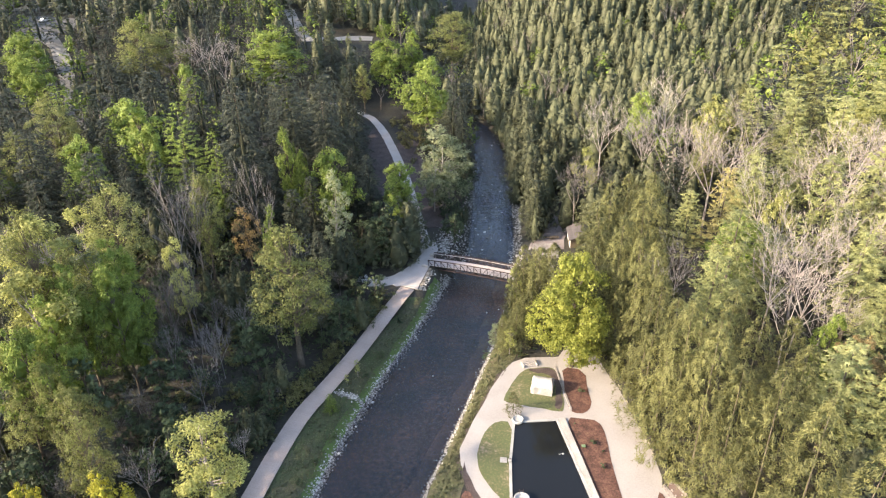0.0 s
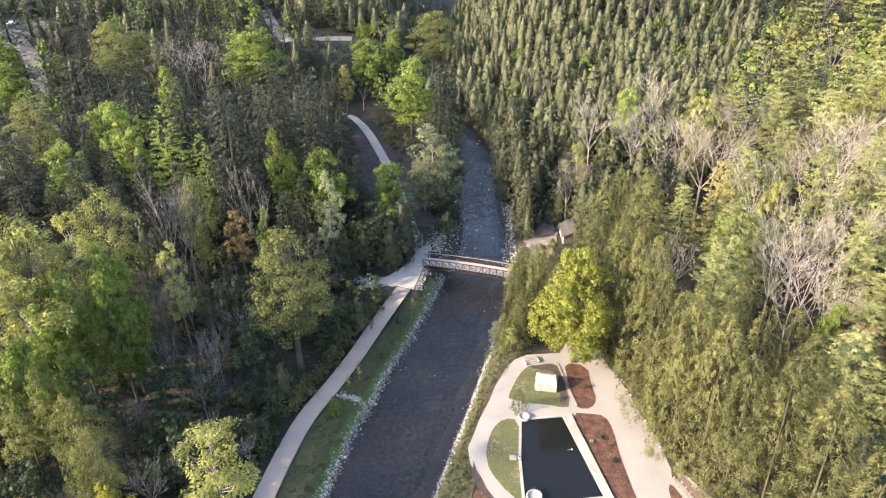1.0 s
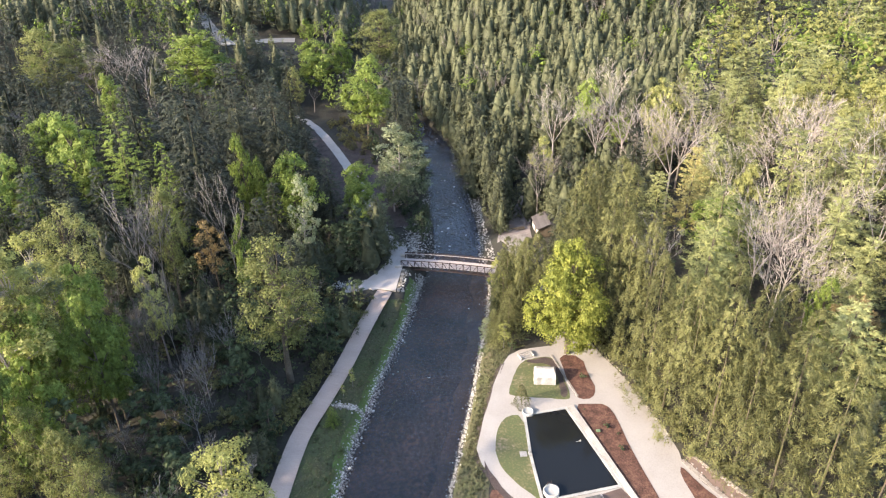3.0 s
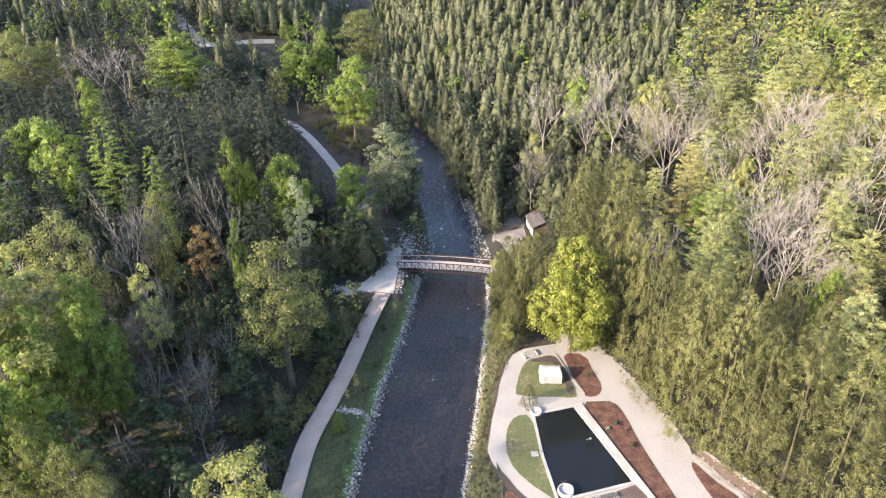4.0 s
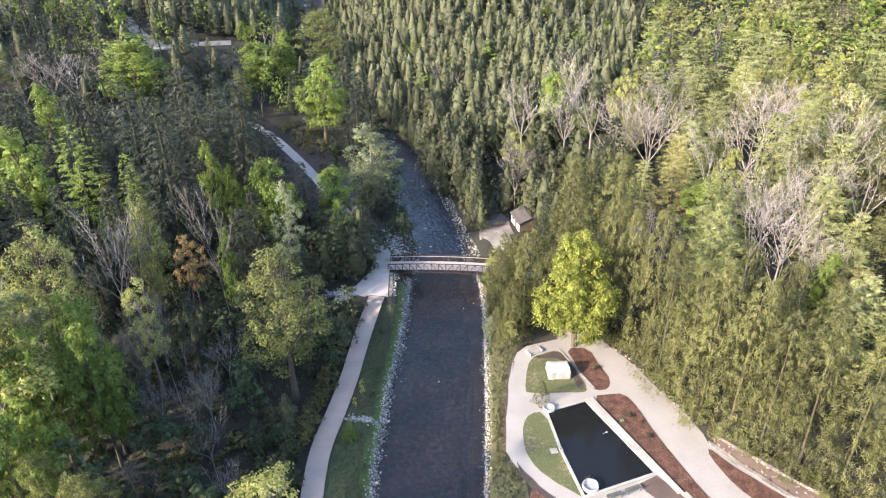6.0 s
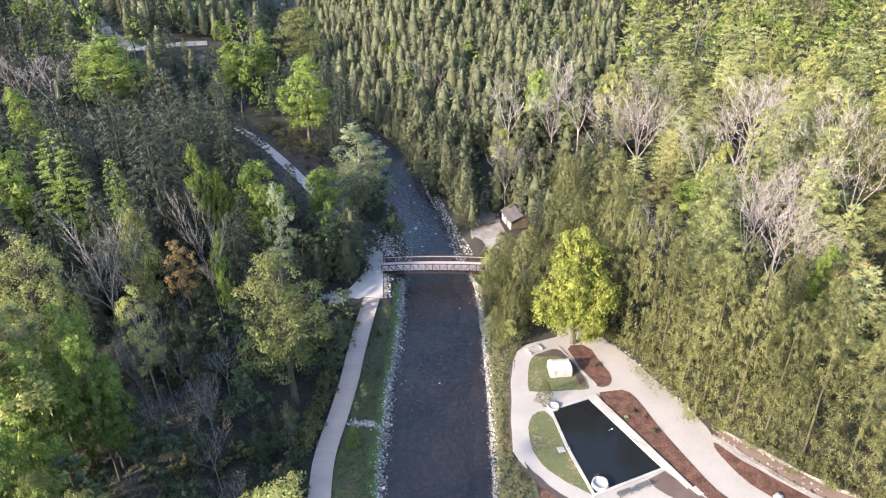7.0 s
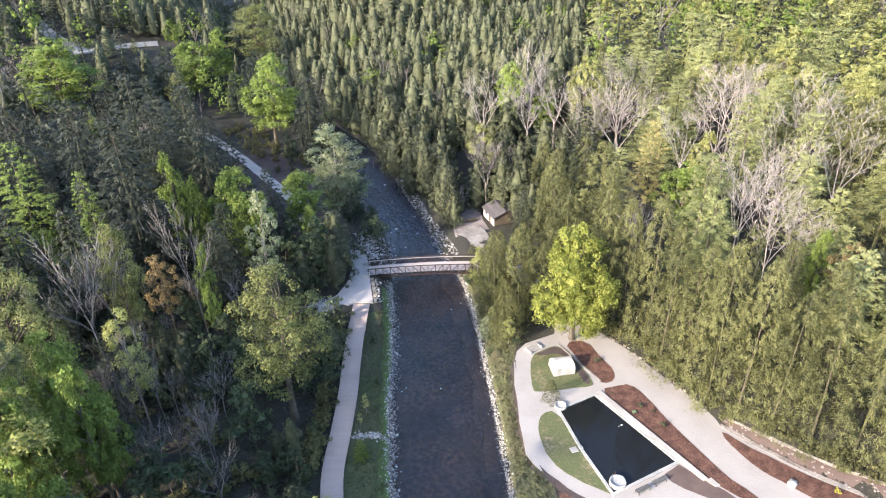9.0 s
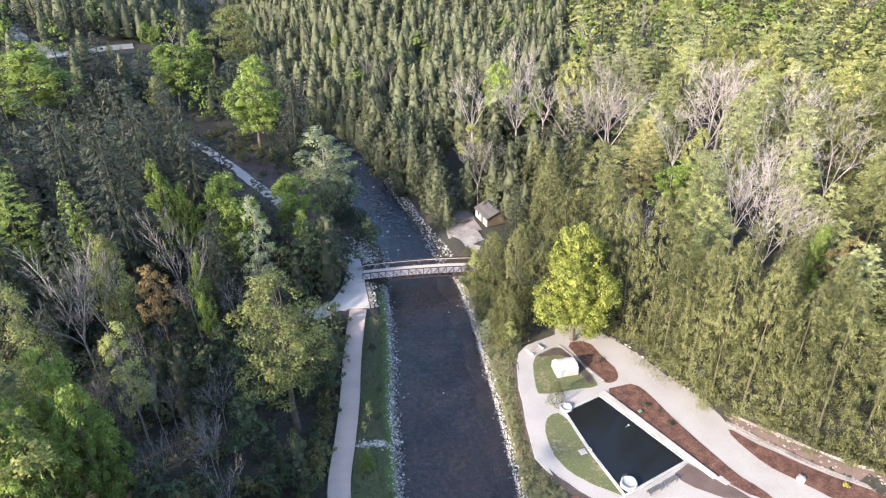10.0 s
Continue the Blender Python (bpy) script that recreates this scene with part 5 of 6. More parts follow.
def tree_parts(kind, variant):
    """(trunk verts, faces), bark, crown, leaf material, natural height."""
    s = variant * 17 + 3
    if kind == "maple_tree":
        q, c = leafy_crown(s, 17, 6.4, 0.6, 300, 64, 0.165, lobes=11)
        return limbed_trunk(s, 17, 3.4, 0.42, c[::12]), M_BARK, q, L_MAPLE, 17
    if kind in ("bright_tree", "sunlit_tree"):
        q, c = leafy_crown(s, 18, 5.6, 3.2, 140, 56, 0.19, lobes=9)
        return limbed_trunk(s, 18, 4.5, 0.34, c[::9]), M_BARK, q, L_BRIGHT if kind == "bright_tree" else L_SUNLIT, 18
    if kind == "olive_tree":
        q, c = leafy_crown(s, 21, 5.6, 5.0, 170, 60, 0.145, core=0.4, lobes=12)
        return limbed_trunk(s, 21, 6.0, 0.42, c[::4]), M_BARK, q, L_OLIVE, 21
    if kind == "pale_tree":
        q, c = leafy_crown(s, 17, 3.6, 4.5, 90, 60, 0.13, core=0.3, lobes=7, tight=1.15)
        return limbed_trunk(s, 17, 3.5, 0.22, c[::3]), M_PALEBARK, q, L_PALE, 17
    if kind == "birch_tree":
        q, c = leafy_crown(s, 17, 4.4, 1.2, 110, 50, 0.165, core=0.45, lobes=9)
        return limbed_trunk(s, 17, 2.0, 0.18, c[::4]), M_PALEBARK, q, L_BIRCH, 17
    if kind == "dark_tree":
        q, c = leafy_crown(s, 11, 3.6, 0.6, 42, 18, 0.27, lobes=6)
        return limbed_trunk(s, 11, 1.5, 0.16, c[::6]), M_BARK, q, L_DARK, 11
    if kind == "yellow_tree":
        q, c = leafy_crown(s, 13, 4.2, 0.8, 100, 44, 0.15, lobes=8)
        return limbed_trunk(s, 13, 2.0, 0.2, c[::8]), M_BARK, q, L_YELLOW, 13
    if kind == "rusty_tree":
        q, c = leafy_crown(s, 10, 3.0, 2.0, 60, 46, 0.13, core=0.35, lobes=6)
        return limbed_trunk(s, 10, 2.0, 0.17, c[::3]), M_BARK, q, L_RUST, 10
    if kind == "spruce_tree":
        q = spruce_crown(s, 23, 5.2)
        v, f = [], []
        tube(v, f, [(0, 0, -0.4), (0.05, 0, 8), (0, 0.05, 22.4)], [0.26, 0.14, 0.03], 6)
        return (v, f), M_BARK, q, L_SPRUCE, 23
    if kind == "larch_tree":
        q = spruce_crown(s, 23, 5.6, gap=1.15, fans=9, per=18, leaf=0.26, droop=0.1, pitch=0.8, power=0.65, inside=0.04)
        v, f = [], []
        tube(v, f, [(0, 0, -0.4), (0.05, 0, 8), (0, 0.05, 22.4)], [0.26, 0.14, 0.03], 6)
        return (v, f), M_BARK, q, L_BRIGHT, 23
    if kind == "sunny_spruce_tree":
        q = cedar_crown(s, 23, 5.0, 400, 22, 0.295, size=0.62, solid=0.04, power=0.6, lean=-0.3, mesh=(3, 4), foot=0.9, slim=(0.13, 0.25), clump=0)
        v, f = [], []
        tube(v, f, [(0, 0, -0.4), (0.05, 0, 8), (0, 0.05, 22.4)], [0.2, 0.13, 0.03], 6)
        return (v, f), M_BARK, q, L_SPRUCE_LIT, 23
    if kind == "cedar_tree":
        q = cedar_crown(s, 12, 3.3, 100, 16, 0.24, size=0.52, solid=0.6, power=0.6, mesh=(7, 9), smooth=True)
        v, f = [], []
        tube(v, f, [(0, 0, -0.4), (0.03, 0, 5), (0, 0.03, 11)], [0.2, 0.14, 0.03], 6)
        return (v, f), M_BARK, q, L_CEDAR, 12
    if kind in ("pine_tree", "golden_tree"):
        q = pine_crown(s, 22, 5.4)
        v, f = [], []
        tube(v, f, [(0, 0, -0.4), (0.1, 0, 9), (0, 0.1, 21)], [0.32, 0.23, 0.05], 7)
        return (v, f), M_BARK, q, L_PINE if kind == "pine_tree" else L_GOLD, 22
    if kind == "bare_tree":
        return bare_limbs(s, 17, 1.05, 0.15, 5, 2, 0.019), M_PALEBARK, None, None, 17
    if kind == "grey_tree":
        return bare_limbs(s, 10, 0.7, 0.06, 4, 3, 0.012), M_DARKTWIG, None, None, 10
    if kind == "bush":
        q, c = leafy_crown(s, 2.4, 1.7, 0.1, 24, 14, 0.135, lobes=5, tight=1.3)
        return limbed_trunk(s, 2.4, 0.2, 0.06, c[::6]), M_BARK, q, L_BUSH, 2.4
    q, c = leafy_crown(s, 1.5, 0.85, 0.15, 16, 18, 0.1, lobes=4, tight=1.3)
    return limbed_trunk(s, 1.5, 0.2, 0.05, c[::4]), M_BARK, q, L_YELLOW if kind == "yellow_shrub" else L_DARK, 1.5


VARIANTS = {"yellow_tree": 2, "spruce_tree": 3, "larch_tree": 1, "sunny_spruce_tree": 3, "cedar_tree": 4, "bright_tree": 3, "olive_tree": 2, "sunlit_tree": 2, "birch_tree": 2, "pale_tree": 3, "dark_tree": 3, "pine_tree": 3, "bare_tree": 4, "grey_tree": 3, "golden_tree": 1, "maple_tree": 1, "rusty_tree": 1, "shrub": 2, "bush": 3, "yellow_shrub": 1}
# crown radius as a part of the height
CROWN = {"larch_tree": 0.22, "spruce_tree": 0.22, "sunny_spruce_tree": 0.195, "cedar_tree": 0.19, "pine_tree": 0.245, "sunlit_tree": 0.29, "bright_tree": 0.29, "olive_tree": 0.25, "dark_tree": 0.32, "grey_tree": 0.22, "bare_tree": 0.2, "pale_tree": 0.2, "birch_tree": 0.26, "maple_tree": 0.36}
KNOWN = {}
PLANTED = []
tree_rnd = random.Random(21)


def plant(kind, x, y, height, width=1.0, z=None):
    """A tree of a kind and height on the ground; later ones share the meshes of the first."""
    variant = tree_rnd.randrange(VARIANTS[kind])
    z = land(x, y) if z is None else z
    key = (kind, variant)
    if key not in KNOWN:
        (v, f), bark, q, leaf, natural = tree_parts(kind, variant)
        t = new(kind)
        part("trunk" if q is not None else "branchwork", mesh_of("trunk", v, f, bark), None, t)
        if q is not None:
            cv, cf, smooth = q
            part("crown", triangle_mesh("crown", cv, cf, np.arange(len(cf)) < smooth, leaf), None, t)
        label, cat = LABELS[kind]
        tagged(t, label, cat, kind.replace("_", " ") + "s of the valley")
        KNOWN[key] = (t, natural)
        made = t
    else:
        made = None
    t, natural = KNOWN[key]
    k = height / natural
    w = k * width
    m = pose(x, y, z - 0.05, tree_rnd.uniform(-2.5, 2.5), tree_rnd.uniform(-2.5, 2.5), tree_rnd.uniform(0, 360)) @ Matrix.Diagonal((w, w, k, 1))
    if made:
        made.matrix_basis = m
    else:
        c = copy_thing(t, Matrix())
        c.matrix_basis = m
    PLANTED.append((x, y, width * height * CROWN.get(kind, 0.2)))


# trees that stand out: kind, place, height of the top above the terrace, width
TOPS = [
    # west of the river, near
    ("bright_tree", -25.2, 82.7, 25.7, 0.55), ("birch_tree", -29.5, 84.0, 26.0, 0.7), ("bright_tree", -28.0, 74.8, 25.7, 0.5), ("bright_tree", -23.6, 76.6, 24.8, 0.5),
    # dark_tree at (-25.2, 67): dark leaf colour stands in for a shaded crown
    ("bright_tree", -29.2, 69.5, 24.0, 0.55), ("bright_tree", -23.3, 78.8, 18.8, 0.6), ("dark_tree", -25.2, 67.0, 16.0, 0.9), ("bright_tree", -32.5, 77.0, 22.0, 0.7),
    ("olive_tree", -36.0, 87.0, 24.0, 0.7), ("olive_tree", -22.4, 60.1, 16.8, 0.85), ("olive_tree", -18.1, 52.0, 18.5, 0.55), ("olive_tree", -31.0, 62.0, 15.0, 0.9),
    ("olive_tree", -32.7, 98.2, 27.5, 0.8), ("pale_tree", -37.5, 97.0, 24.5, 1.0), ("grey_tree", -23.6, 102.5, 25.5, 1.0), ("olive_tree", -19.4, 104.3, 26.6, 0.55),
    ("grey_tree", -21.3, 104.0, 26.5, 0.8), ("pale_tree", -18.9, 89.5, 22.3, 0.62), ("grey_tree", -16.4, 86.6, 20.5, 0.5), ("grey_tree", -19.6, 84.7, 19.1, 0.5),
    ("grey_tree", -11.3, 77.9, 13.9, 0.45), ("grey_tree", -17.3, 77.6, 13.6, 0.7), ("dark_tree", -17.9, 63.0, 7.5, 1.0), ("bright_tree", -7.5, 104.1, 19.7, 0.32),
    ("olive_tree", 0.0, 85.0, 25.2, 0.98), ("pale_tree", -4.4, 53.6, 18.7, 1.2), ("grey_tree", -8.8, 106.1, 27.0, 0.75), ("rusty_tree", -13.6, 110.0, 17.0, 0.8),
    ("birch_tree", 2.4, 113.8, 22.2, 0.62), ("bright_tree", 0.4, 126.0, 23.0, 0.86), ("bright_tree", -8.5, 130.1, 25.0, 0.4), ("bright_tree", -5.5, 128.5, 20.5, 0.45),
    ("spruce_tree", -15.6, 122.6, 35.4, 1.0), ("larch_tree", -33.0, 134.7, 29.6, 0.95), ("bright_tree", -44.1, 140.9, 28.6, 0.85), ("larch_tree", -22.4, 124.5, 26.5, 0.7),
    ("spruce_tree", -9.0, 142.0, 31.0, 1.0), ("spruce_tree", -13.6, 150.0, 35.0, 1.0), ("spruce_tree", -4.5, 151.0, 31.0, 0.95), ("spruce_tree", -1.8, 140.0, 31.0, 0.75),
    ("spruce_tree", -24.0, 146.0, 32.0, 1.0), ("spruce_tree", -34.0, 152.0, 31.0, 1.1), ("spruce_tree", -48.0, 160.0, 31.0, 1.2), ("spruce_tree", -59.0, 163.0, 31.0, 1.1),
    ("pale_tree", -32.3, 80.0, 32.1, 1.15), ("olive_tree", -33.6, 76.0, 33.1, 0.70), ("pale_tree", -30.8, 70.0, 28.0, 1.10), ("bright_tree", -29.5, 64.0, 24.2, 0.60), ("olive_tree", -26.3, 62.0, 18.6, 0.60),
    ("olive_tree", -69.0, 150.0, 27.4, 1.00), ("olive_tree", -68.3, 135.0, 24.4, 0.90), ("bright_tree", -51.7, 128.0, 25.3, 0.80), ("bright_tree", -110.9, 215.0, 27.7, 1.10), ("olive_tree", -76.0, 220.0, 31.2, 1.20),
    # along the north path and beyond
    ("spruce_tree", -2.8, 187.0, 24.7, 0.75), ("spruce_tree", -2.5, 168.0, 22.5, 0.6), ("bright_tree", 18.6, 186.5, 25.0, 1.15), ("spruce_tree", 26.5, 178.0, 21, 0.9), ("spruce_tree", 29.0, 171.0, 18, 0.8), ("dark_tree", 19.0, 170.0, 11, 0.7),
    ("bright_tree", 4.3, 230.0, 21.4, 1.4), ("bright_tree", 13.0, 236.0, 22.0, 0.9), ("olive_tree", 26.5, 252.0, 25.5, 1.5), ("bright_tree", -32.2, 219.0, 28.2, 1.5), ("bare_tree", -47.0, 214.0, 25.0, 1.2), ("bare_tree", -54.0, 219.0, 25.5, 1.2), ("bare_tree", -41.0, 226.0, 24.0, 1.2), ("bare_tree", -60.0, 212.0, 24.0, 1.2), ("bright_tree", -49.0, 188.0, 24.4, 0.75),
    ("olive_tree", -70.0, 227.0, 26.0, 1.6), ("spruce_tree", -66.0, 199.0, 27, 1.0), ("spruce_tree", -80.7, 209.3, 28, 1.0), ("bright_tree", -95.0, 190.0, 27, 1.1), ("bright_tree", -107.0, 208.0, 30, 1.0),
    ("spruce_tree", -14.3, 228.6, 27, 1.0), ("bright_tree", 1.0, 256.5, 22.5, 0.9), ("olive_tree", -11.5, 250.0, 18.5, 0.7), ("bright_tree", -55.0, 155.5, 24, 1.0), ("olive_tree", -2.3, 212.0, 17.0, 0.8),
    ("birch_tree", 23.4, 142.5, 20.0, 1.5), ("birch_tree", 25.6, 146.0, 13.5, 0.9), ("birch_tree", 21.6, 139.0, 15.0, 1.2), ("birch_tree", 25.0, 139.6, 13.0, 1.0), ("bright_tree", 14.4, 134.5, 15.5, 1.15), ("birch_tree", 14.2, 129.0, 9.5, 1.0),
    ("dark_tree", 12.4, 116.0, 13.5, 0.9), ("cedar_tree", 16.8, 119.6, 12.5, 1.2), ("cedar_tree", 14.8, 114.6, 11.0, 1.25), ("cedar_tree", 17.4, 123.6, 10.5, 1.1), ("dark_tree", 12.2, 118.5, 14.0, 0.9), ("bright_tree", 13.6, 123.5, 12.5, 0.6), ("dark_tree", 11.0, 114.2, 10.5, 0.8), ("birch_tree", 17.2, 127.0, 10.5, 1.1), ("cedar_tree", 9.2, 115.5, 9, 1.2), ("dark_tree", 10.5, 124.5, 11, 1.0), ("cedar_tree", 5.2, 113.0, 9, 1.2), ("dark_tree", 7.0, 119.0, 10, 1.0), ("dark_tree", 6.2, 91.0, 9.5, 1.0), ("pale_tree", 10.8, 104.8, 3.0, 0.7),
    # terrace, bank and hut
    ("maple_tree", 44.8, 82.2, 21.8, 0.8), ("sunny_spruce_tree", 40.4, 93.2, 16.8, 0.9), ("sunny_spruce_tree", 43.4, 96.6, 15.6, 0.95), ("sunny_spruce_tree", 38.3, 97.0, 14.5, 0.9), ("sunny_spruce_tree", 36.8, 93.6, 12.6, 0.85), ("sunny_spruce_tree", 43.0, 90.6, 15.0, 0.9), ("sunny_spruce_tree", 41.2, 100.6, 12.6, 1.0), ("sunny_spruce_tree", 39.0, 89.8, 11.5, 0.9), ("sunny_spruce_tree", 43.2, 104.5, 9.5, 1.0), ("sunny_spruce_tree", 38.9, 101.6, 9.5, 1.0),
    ("pale_tree", 37.2, 101.0, 9, 0.8), ("pale_tree", 41.0, 108.5, 5, 1.0), ("cedar_tree", 43.4, 108.0, 6, 1.3), ("shrub", 38.4, 105.0, 1.6, 1.4),
    ("cedar_tree", 44.2, 130.6, 14.0, 0.85), ("cedar_tree", 43.6, 125.5, 7, 0.9), ("cedar_tree", 44.4, 128.6, 10, 0.9), ("cedar_tree", 46.0, 134.5, 11, 1.0), ("cedar_tree", 51.2, 130.5, 12, 1.1), ("spruce_tree", 54.0, 134.5, 14, 0.9), ("cedar_tree", 55.6, 127.5, 12, 1.1), ("cedar_tree", 56.6, 121.5, 13, 1.1), ("cedar_tree", 56.0, 115.5, 12, 1.1), ("spruce_tree", 52.5, 113.0, 12, 0.9),
    ("bare_tree", 52.4, 128.3, 16.5, 0.8), ("bare_tree", 55.5, 133.4, 17, 0.7), ("pale_tree", 56.7, 137.8, 17, 0.9),
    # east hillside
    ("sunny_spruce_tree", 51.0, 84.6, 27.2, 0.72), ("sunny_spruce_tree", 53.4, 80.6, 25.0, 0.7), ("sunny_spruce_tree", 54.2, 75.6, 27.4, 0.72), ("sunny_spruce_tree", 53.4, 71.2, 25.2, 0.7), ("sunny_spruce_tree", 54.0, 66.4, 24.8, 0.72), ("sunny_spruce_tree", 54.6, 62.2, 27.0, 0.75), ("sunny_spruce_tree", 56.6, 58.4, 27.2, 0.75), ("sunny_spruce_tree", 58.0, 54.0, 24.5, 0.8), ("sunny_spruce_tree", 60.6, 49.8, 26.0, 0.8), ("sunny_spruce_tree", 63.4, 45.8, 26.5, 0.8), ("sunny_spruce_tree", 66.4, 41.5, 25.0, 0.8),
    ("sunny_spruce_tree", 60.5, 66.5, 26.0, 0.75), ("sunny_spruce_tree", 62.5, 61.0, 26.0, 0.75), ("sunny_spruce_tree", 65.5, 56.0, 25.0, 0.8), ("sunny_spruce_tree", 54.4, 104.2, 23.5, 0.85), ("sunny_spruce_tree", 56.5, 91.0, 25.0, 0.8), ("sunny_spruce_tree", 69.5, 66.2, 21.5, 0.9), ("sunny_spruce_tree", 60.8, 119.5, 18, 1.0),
    ("pine_tree", 66.0, 81.2, 29.6, 0.95), ("pine_tree", 67.8, 104.0, 21.5, 1.0), ("spruce_tree", 68.0, 115.0, 26.0, 0.95), ("golden_tree", 73.0, 102.5, 26.5, 0.85), ("bright_tree", 74.0, 65.2, 22.0, 0.5), ("rusty_tree", 75.6, 61.4, 21.5, 0.8), ("pine_tree", 78.8, 66.0, 21.4, 1.0), ("pine_tree", 84.9, 72.2, 23.0, 1.1), ("pine_tree", 84.0, 77.8, 27.0, 1.0), ("pine_tree", 85.1, 91.2, 32.0, 1.0), ("pine_tree", 91.0, 84.0, 31.0, 1.1), ("sunlit_tree", 80.0, 96.0, 25.0, 0.6),
    ("pine_tree", 103.5, 125.0, 31.0, 1.15), ("pine_tree", 97.0, 133.0, 29.0, 1.1), ("pine_tree", 92.0, 118.0, 28.0, 1.1), ("pine_tree", 120.8, 138.4, 33.0, 1.2), ("pine_tree", 96.0, 99.0, 31.0, 1.1), ("bright_tree", 71.0, 153.0, 25.0, 0.8), ("sunlit_tree", 84.0, 140.0, 27.5, 0.8), ("olive_tree", 79.0, 128.0, 25.0, 0.7),
    ("bare_tree", 61.2, 147.0, 24.0, 1.1), ("bare_tree", 77.6, 154.0, 28.0, 1.0), ("bare_tree", 70.0, 142.0, 25.5, 1.0), ("bare_tree", 74.7, 137.8, 26.5, 1.15), ("bare_tree", 75.4, 115.3, 29.8, 1.15), ("bare_tree", 71.0, 119.0, 28.0, 1.0), ("bare_tree", 81.9, 124.4, 29, 1.2), ("bare_tree", 79.2, 100.2, 28.4, 0.75), ("bare_tree", 96.2, 106.7, 32, 1.2), ("bare_tree", 100.5, 113.0, 31, 1.2), ("bare_tree", 90.0, 104.0, 31, 1.1),
    ("bare_tree", 72.5, 79.0, 28.5, 0.75), ("bare_tree", 75.8, 76.5, 26.5, 0.9), ("bare_tree", 78.6, 83.5, 27.0, 0.9), ("bare_tree", 72.5, 72.0, 23.5, 0.9), ("bare_tree", 76.5, 71.0, 22.5, 0.9), ("bare_tree", 86.2, 84.1, 31.2, 0.8), ("bare_tree", 91.5, 78.0, 30.0, 0.9), ("grey_tree", 60.0, 87.0, 20.5, 1.0), ("grey_tree", 63.5, 92.0, 19, 1.0),
]
for kind, x, y, top, w in TOPS:
    plant(kind, x, y, max(1.4, top - land(x, y)), w)

for i, (x, y) in enumerate([(-18.3, 111.8), (-14.5, 105.1), (-10.7, 108.2), (-15.8, 98.3), (-9.3, 98.1), (-19.5, 102.9), (-5.6, 100.9), (-13.1, 93.0)]):
    plant(("dark_tree", "grey_tree", "dark_tree", "cedar_tree")[i % 4], x, y, 7.0 + 0.6 * i, 0.9)
# small plants of the terrace and the bank
for x, y, h in ((45.2, 65.0, 1.0), (45.7, 60.7, 0.95), (45.3, 75.8, 1.0), (43.2, 69.0, 0.4), (46.3, 63.5, 0.5), (31.0, 84.5, 1.6), (36.4, 85.0, 1.7)):
    plant("shrub", x, y, h, 1.0, 0.1)
plant("sunny_spruce_tree", 34.5, 71.6, 4.2, 1.3, 0.06)
plant("yellow_shrub", 57.6, 42.8, 1.0, 0.75, 0.1)
plant("larch_tree", 6.6, 74.4, 3.6, 1.3)
plant("pale_tree", 9.8, 82.2, 4.0, 0.7)
plant("pale_tree", 8.3, 80.2, 2.6, 0.8)
plant("yellow_tree", -15.7, 50.0, 14.2, 0.6)
plant("yellow_tree", -23.5, 48.0, 12.9, 0.6)
for x, y, h in ((11.0, 82.0, 1.8), (13.2, 87.5, 1.5), (8.0, 69.0, 1.3), (15.8, 97.0, 1.6), (6.0, 64.0, 1.2), (4.2, 60.0, 1.4)):
    plant("shrub", x, y, h, 0.7)


def inside(x, y, poly):
    hit = False
    for i in range(len(poly)):
        (x1, y1), (x2, y2) = poly[i], poly[i - 1]
        if (y1 > y) != (y2 > y) and x < (x2 - x1) * (y - y1) / (y2 - y1) + x1:
            hit = not hit
    return hit


NORTH_Y = sorted((p[1], p[0]) for p in NORTH)
SLOPE = [(119, 15), (132, 11.0), (145, 8.0), (160, 3.5), (176, 0.5), (188, -0.5), (200, -2)]
TRACK = [(120, 45.5), (127, 46.8), (134, 50.2), (142, 53.8), (152, 59)]


ROAD = [(-4, 263.2), (-14, 261.5), (-20, 258), (-28, 258.5), (-33, 269), (-38, 284)]


def near_road(x, y):
    if not (-50 < x < 20 and 245 < y < 292):
        return False
    p = Vector((x, y))
    for a, b in zip(ROAD, ROAD[1:]):
        a, b = Vector(a), Vector(b)
        t = max(0.0, min(1.0, (p - a).dot(b - a) / (b - a).length_squared))
        if (p - a.lerp(b, t)).length < 4.6:
            return True
    return False


def free(x, y):
    """Whether a tree may stand here."""
    xl, xr = along(BANK_L, y), along(BANK_R, y)
    if (y < 206 and xl - 1.5 < x < xr + 1.2) or (y < 112 and x <= xr + 2.0 and x > xl - 2):
        return False
    if y < 107 and along(WALK, y) - 2.6 < x < xl:
        return False
    if 104 < y < 125 and 7 < x < 26:
        return False
    if 119 < y < 200:
        c = along(NORTH_Y, y)
        if along(SLOPE, y) - 1.5 < x < (c + 12 if y > 150 else c + 5.0):
            return False
    elif 198 <= y < 224 and -16 < x < 9 and abs(x - along(NORTH_Y, y)) < 11:
        return False
    if x > 26 and inside(x, y, COURT):
        return False
    if xr < x < 36.5 and y < 86 or (27 < x < 64 and y < 86 and x < along(EDGE, y) + 2.6):
        return False
    if (108 < y < 141 and 39.0 < x < 57.5) or (100 < y < 118 and 44.5 < x < 51):
        return False
    if 119 < y < 152 and abs(x - along(TRACK, y)) < 3.4:
        return False
    if near_road(x, y):
        return False
    if (-152 < x < -118 and 262 < y < 292) or (-136 < x < -92 and 204 < y < 266 and abs((x + 114) - (y - 240) * -0.62) < 4):
        return False
    return True


def in_valley(x, y):
    # left margin adds unseen trees beyond the view, kept for their shade
    return 4 - 0.75 * (y + 5) < x < 6 + 1.8 * (y - 13) and x < 240


cells = {}


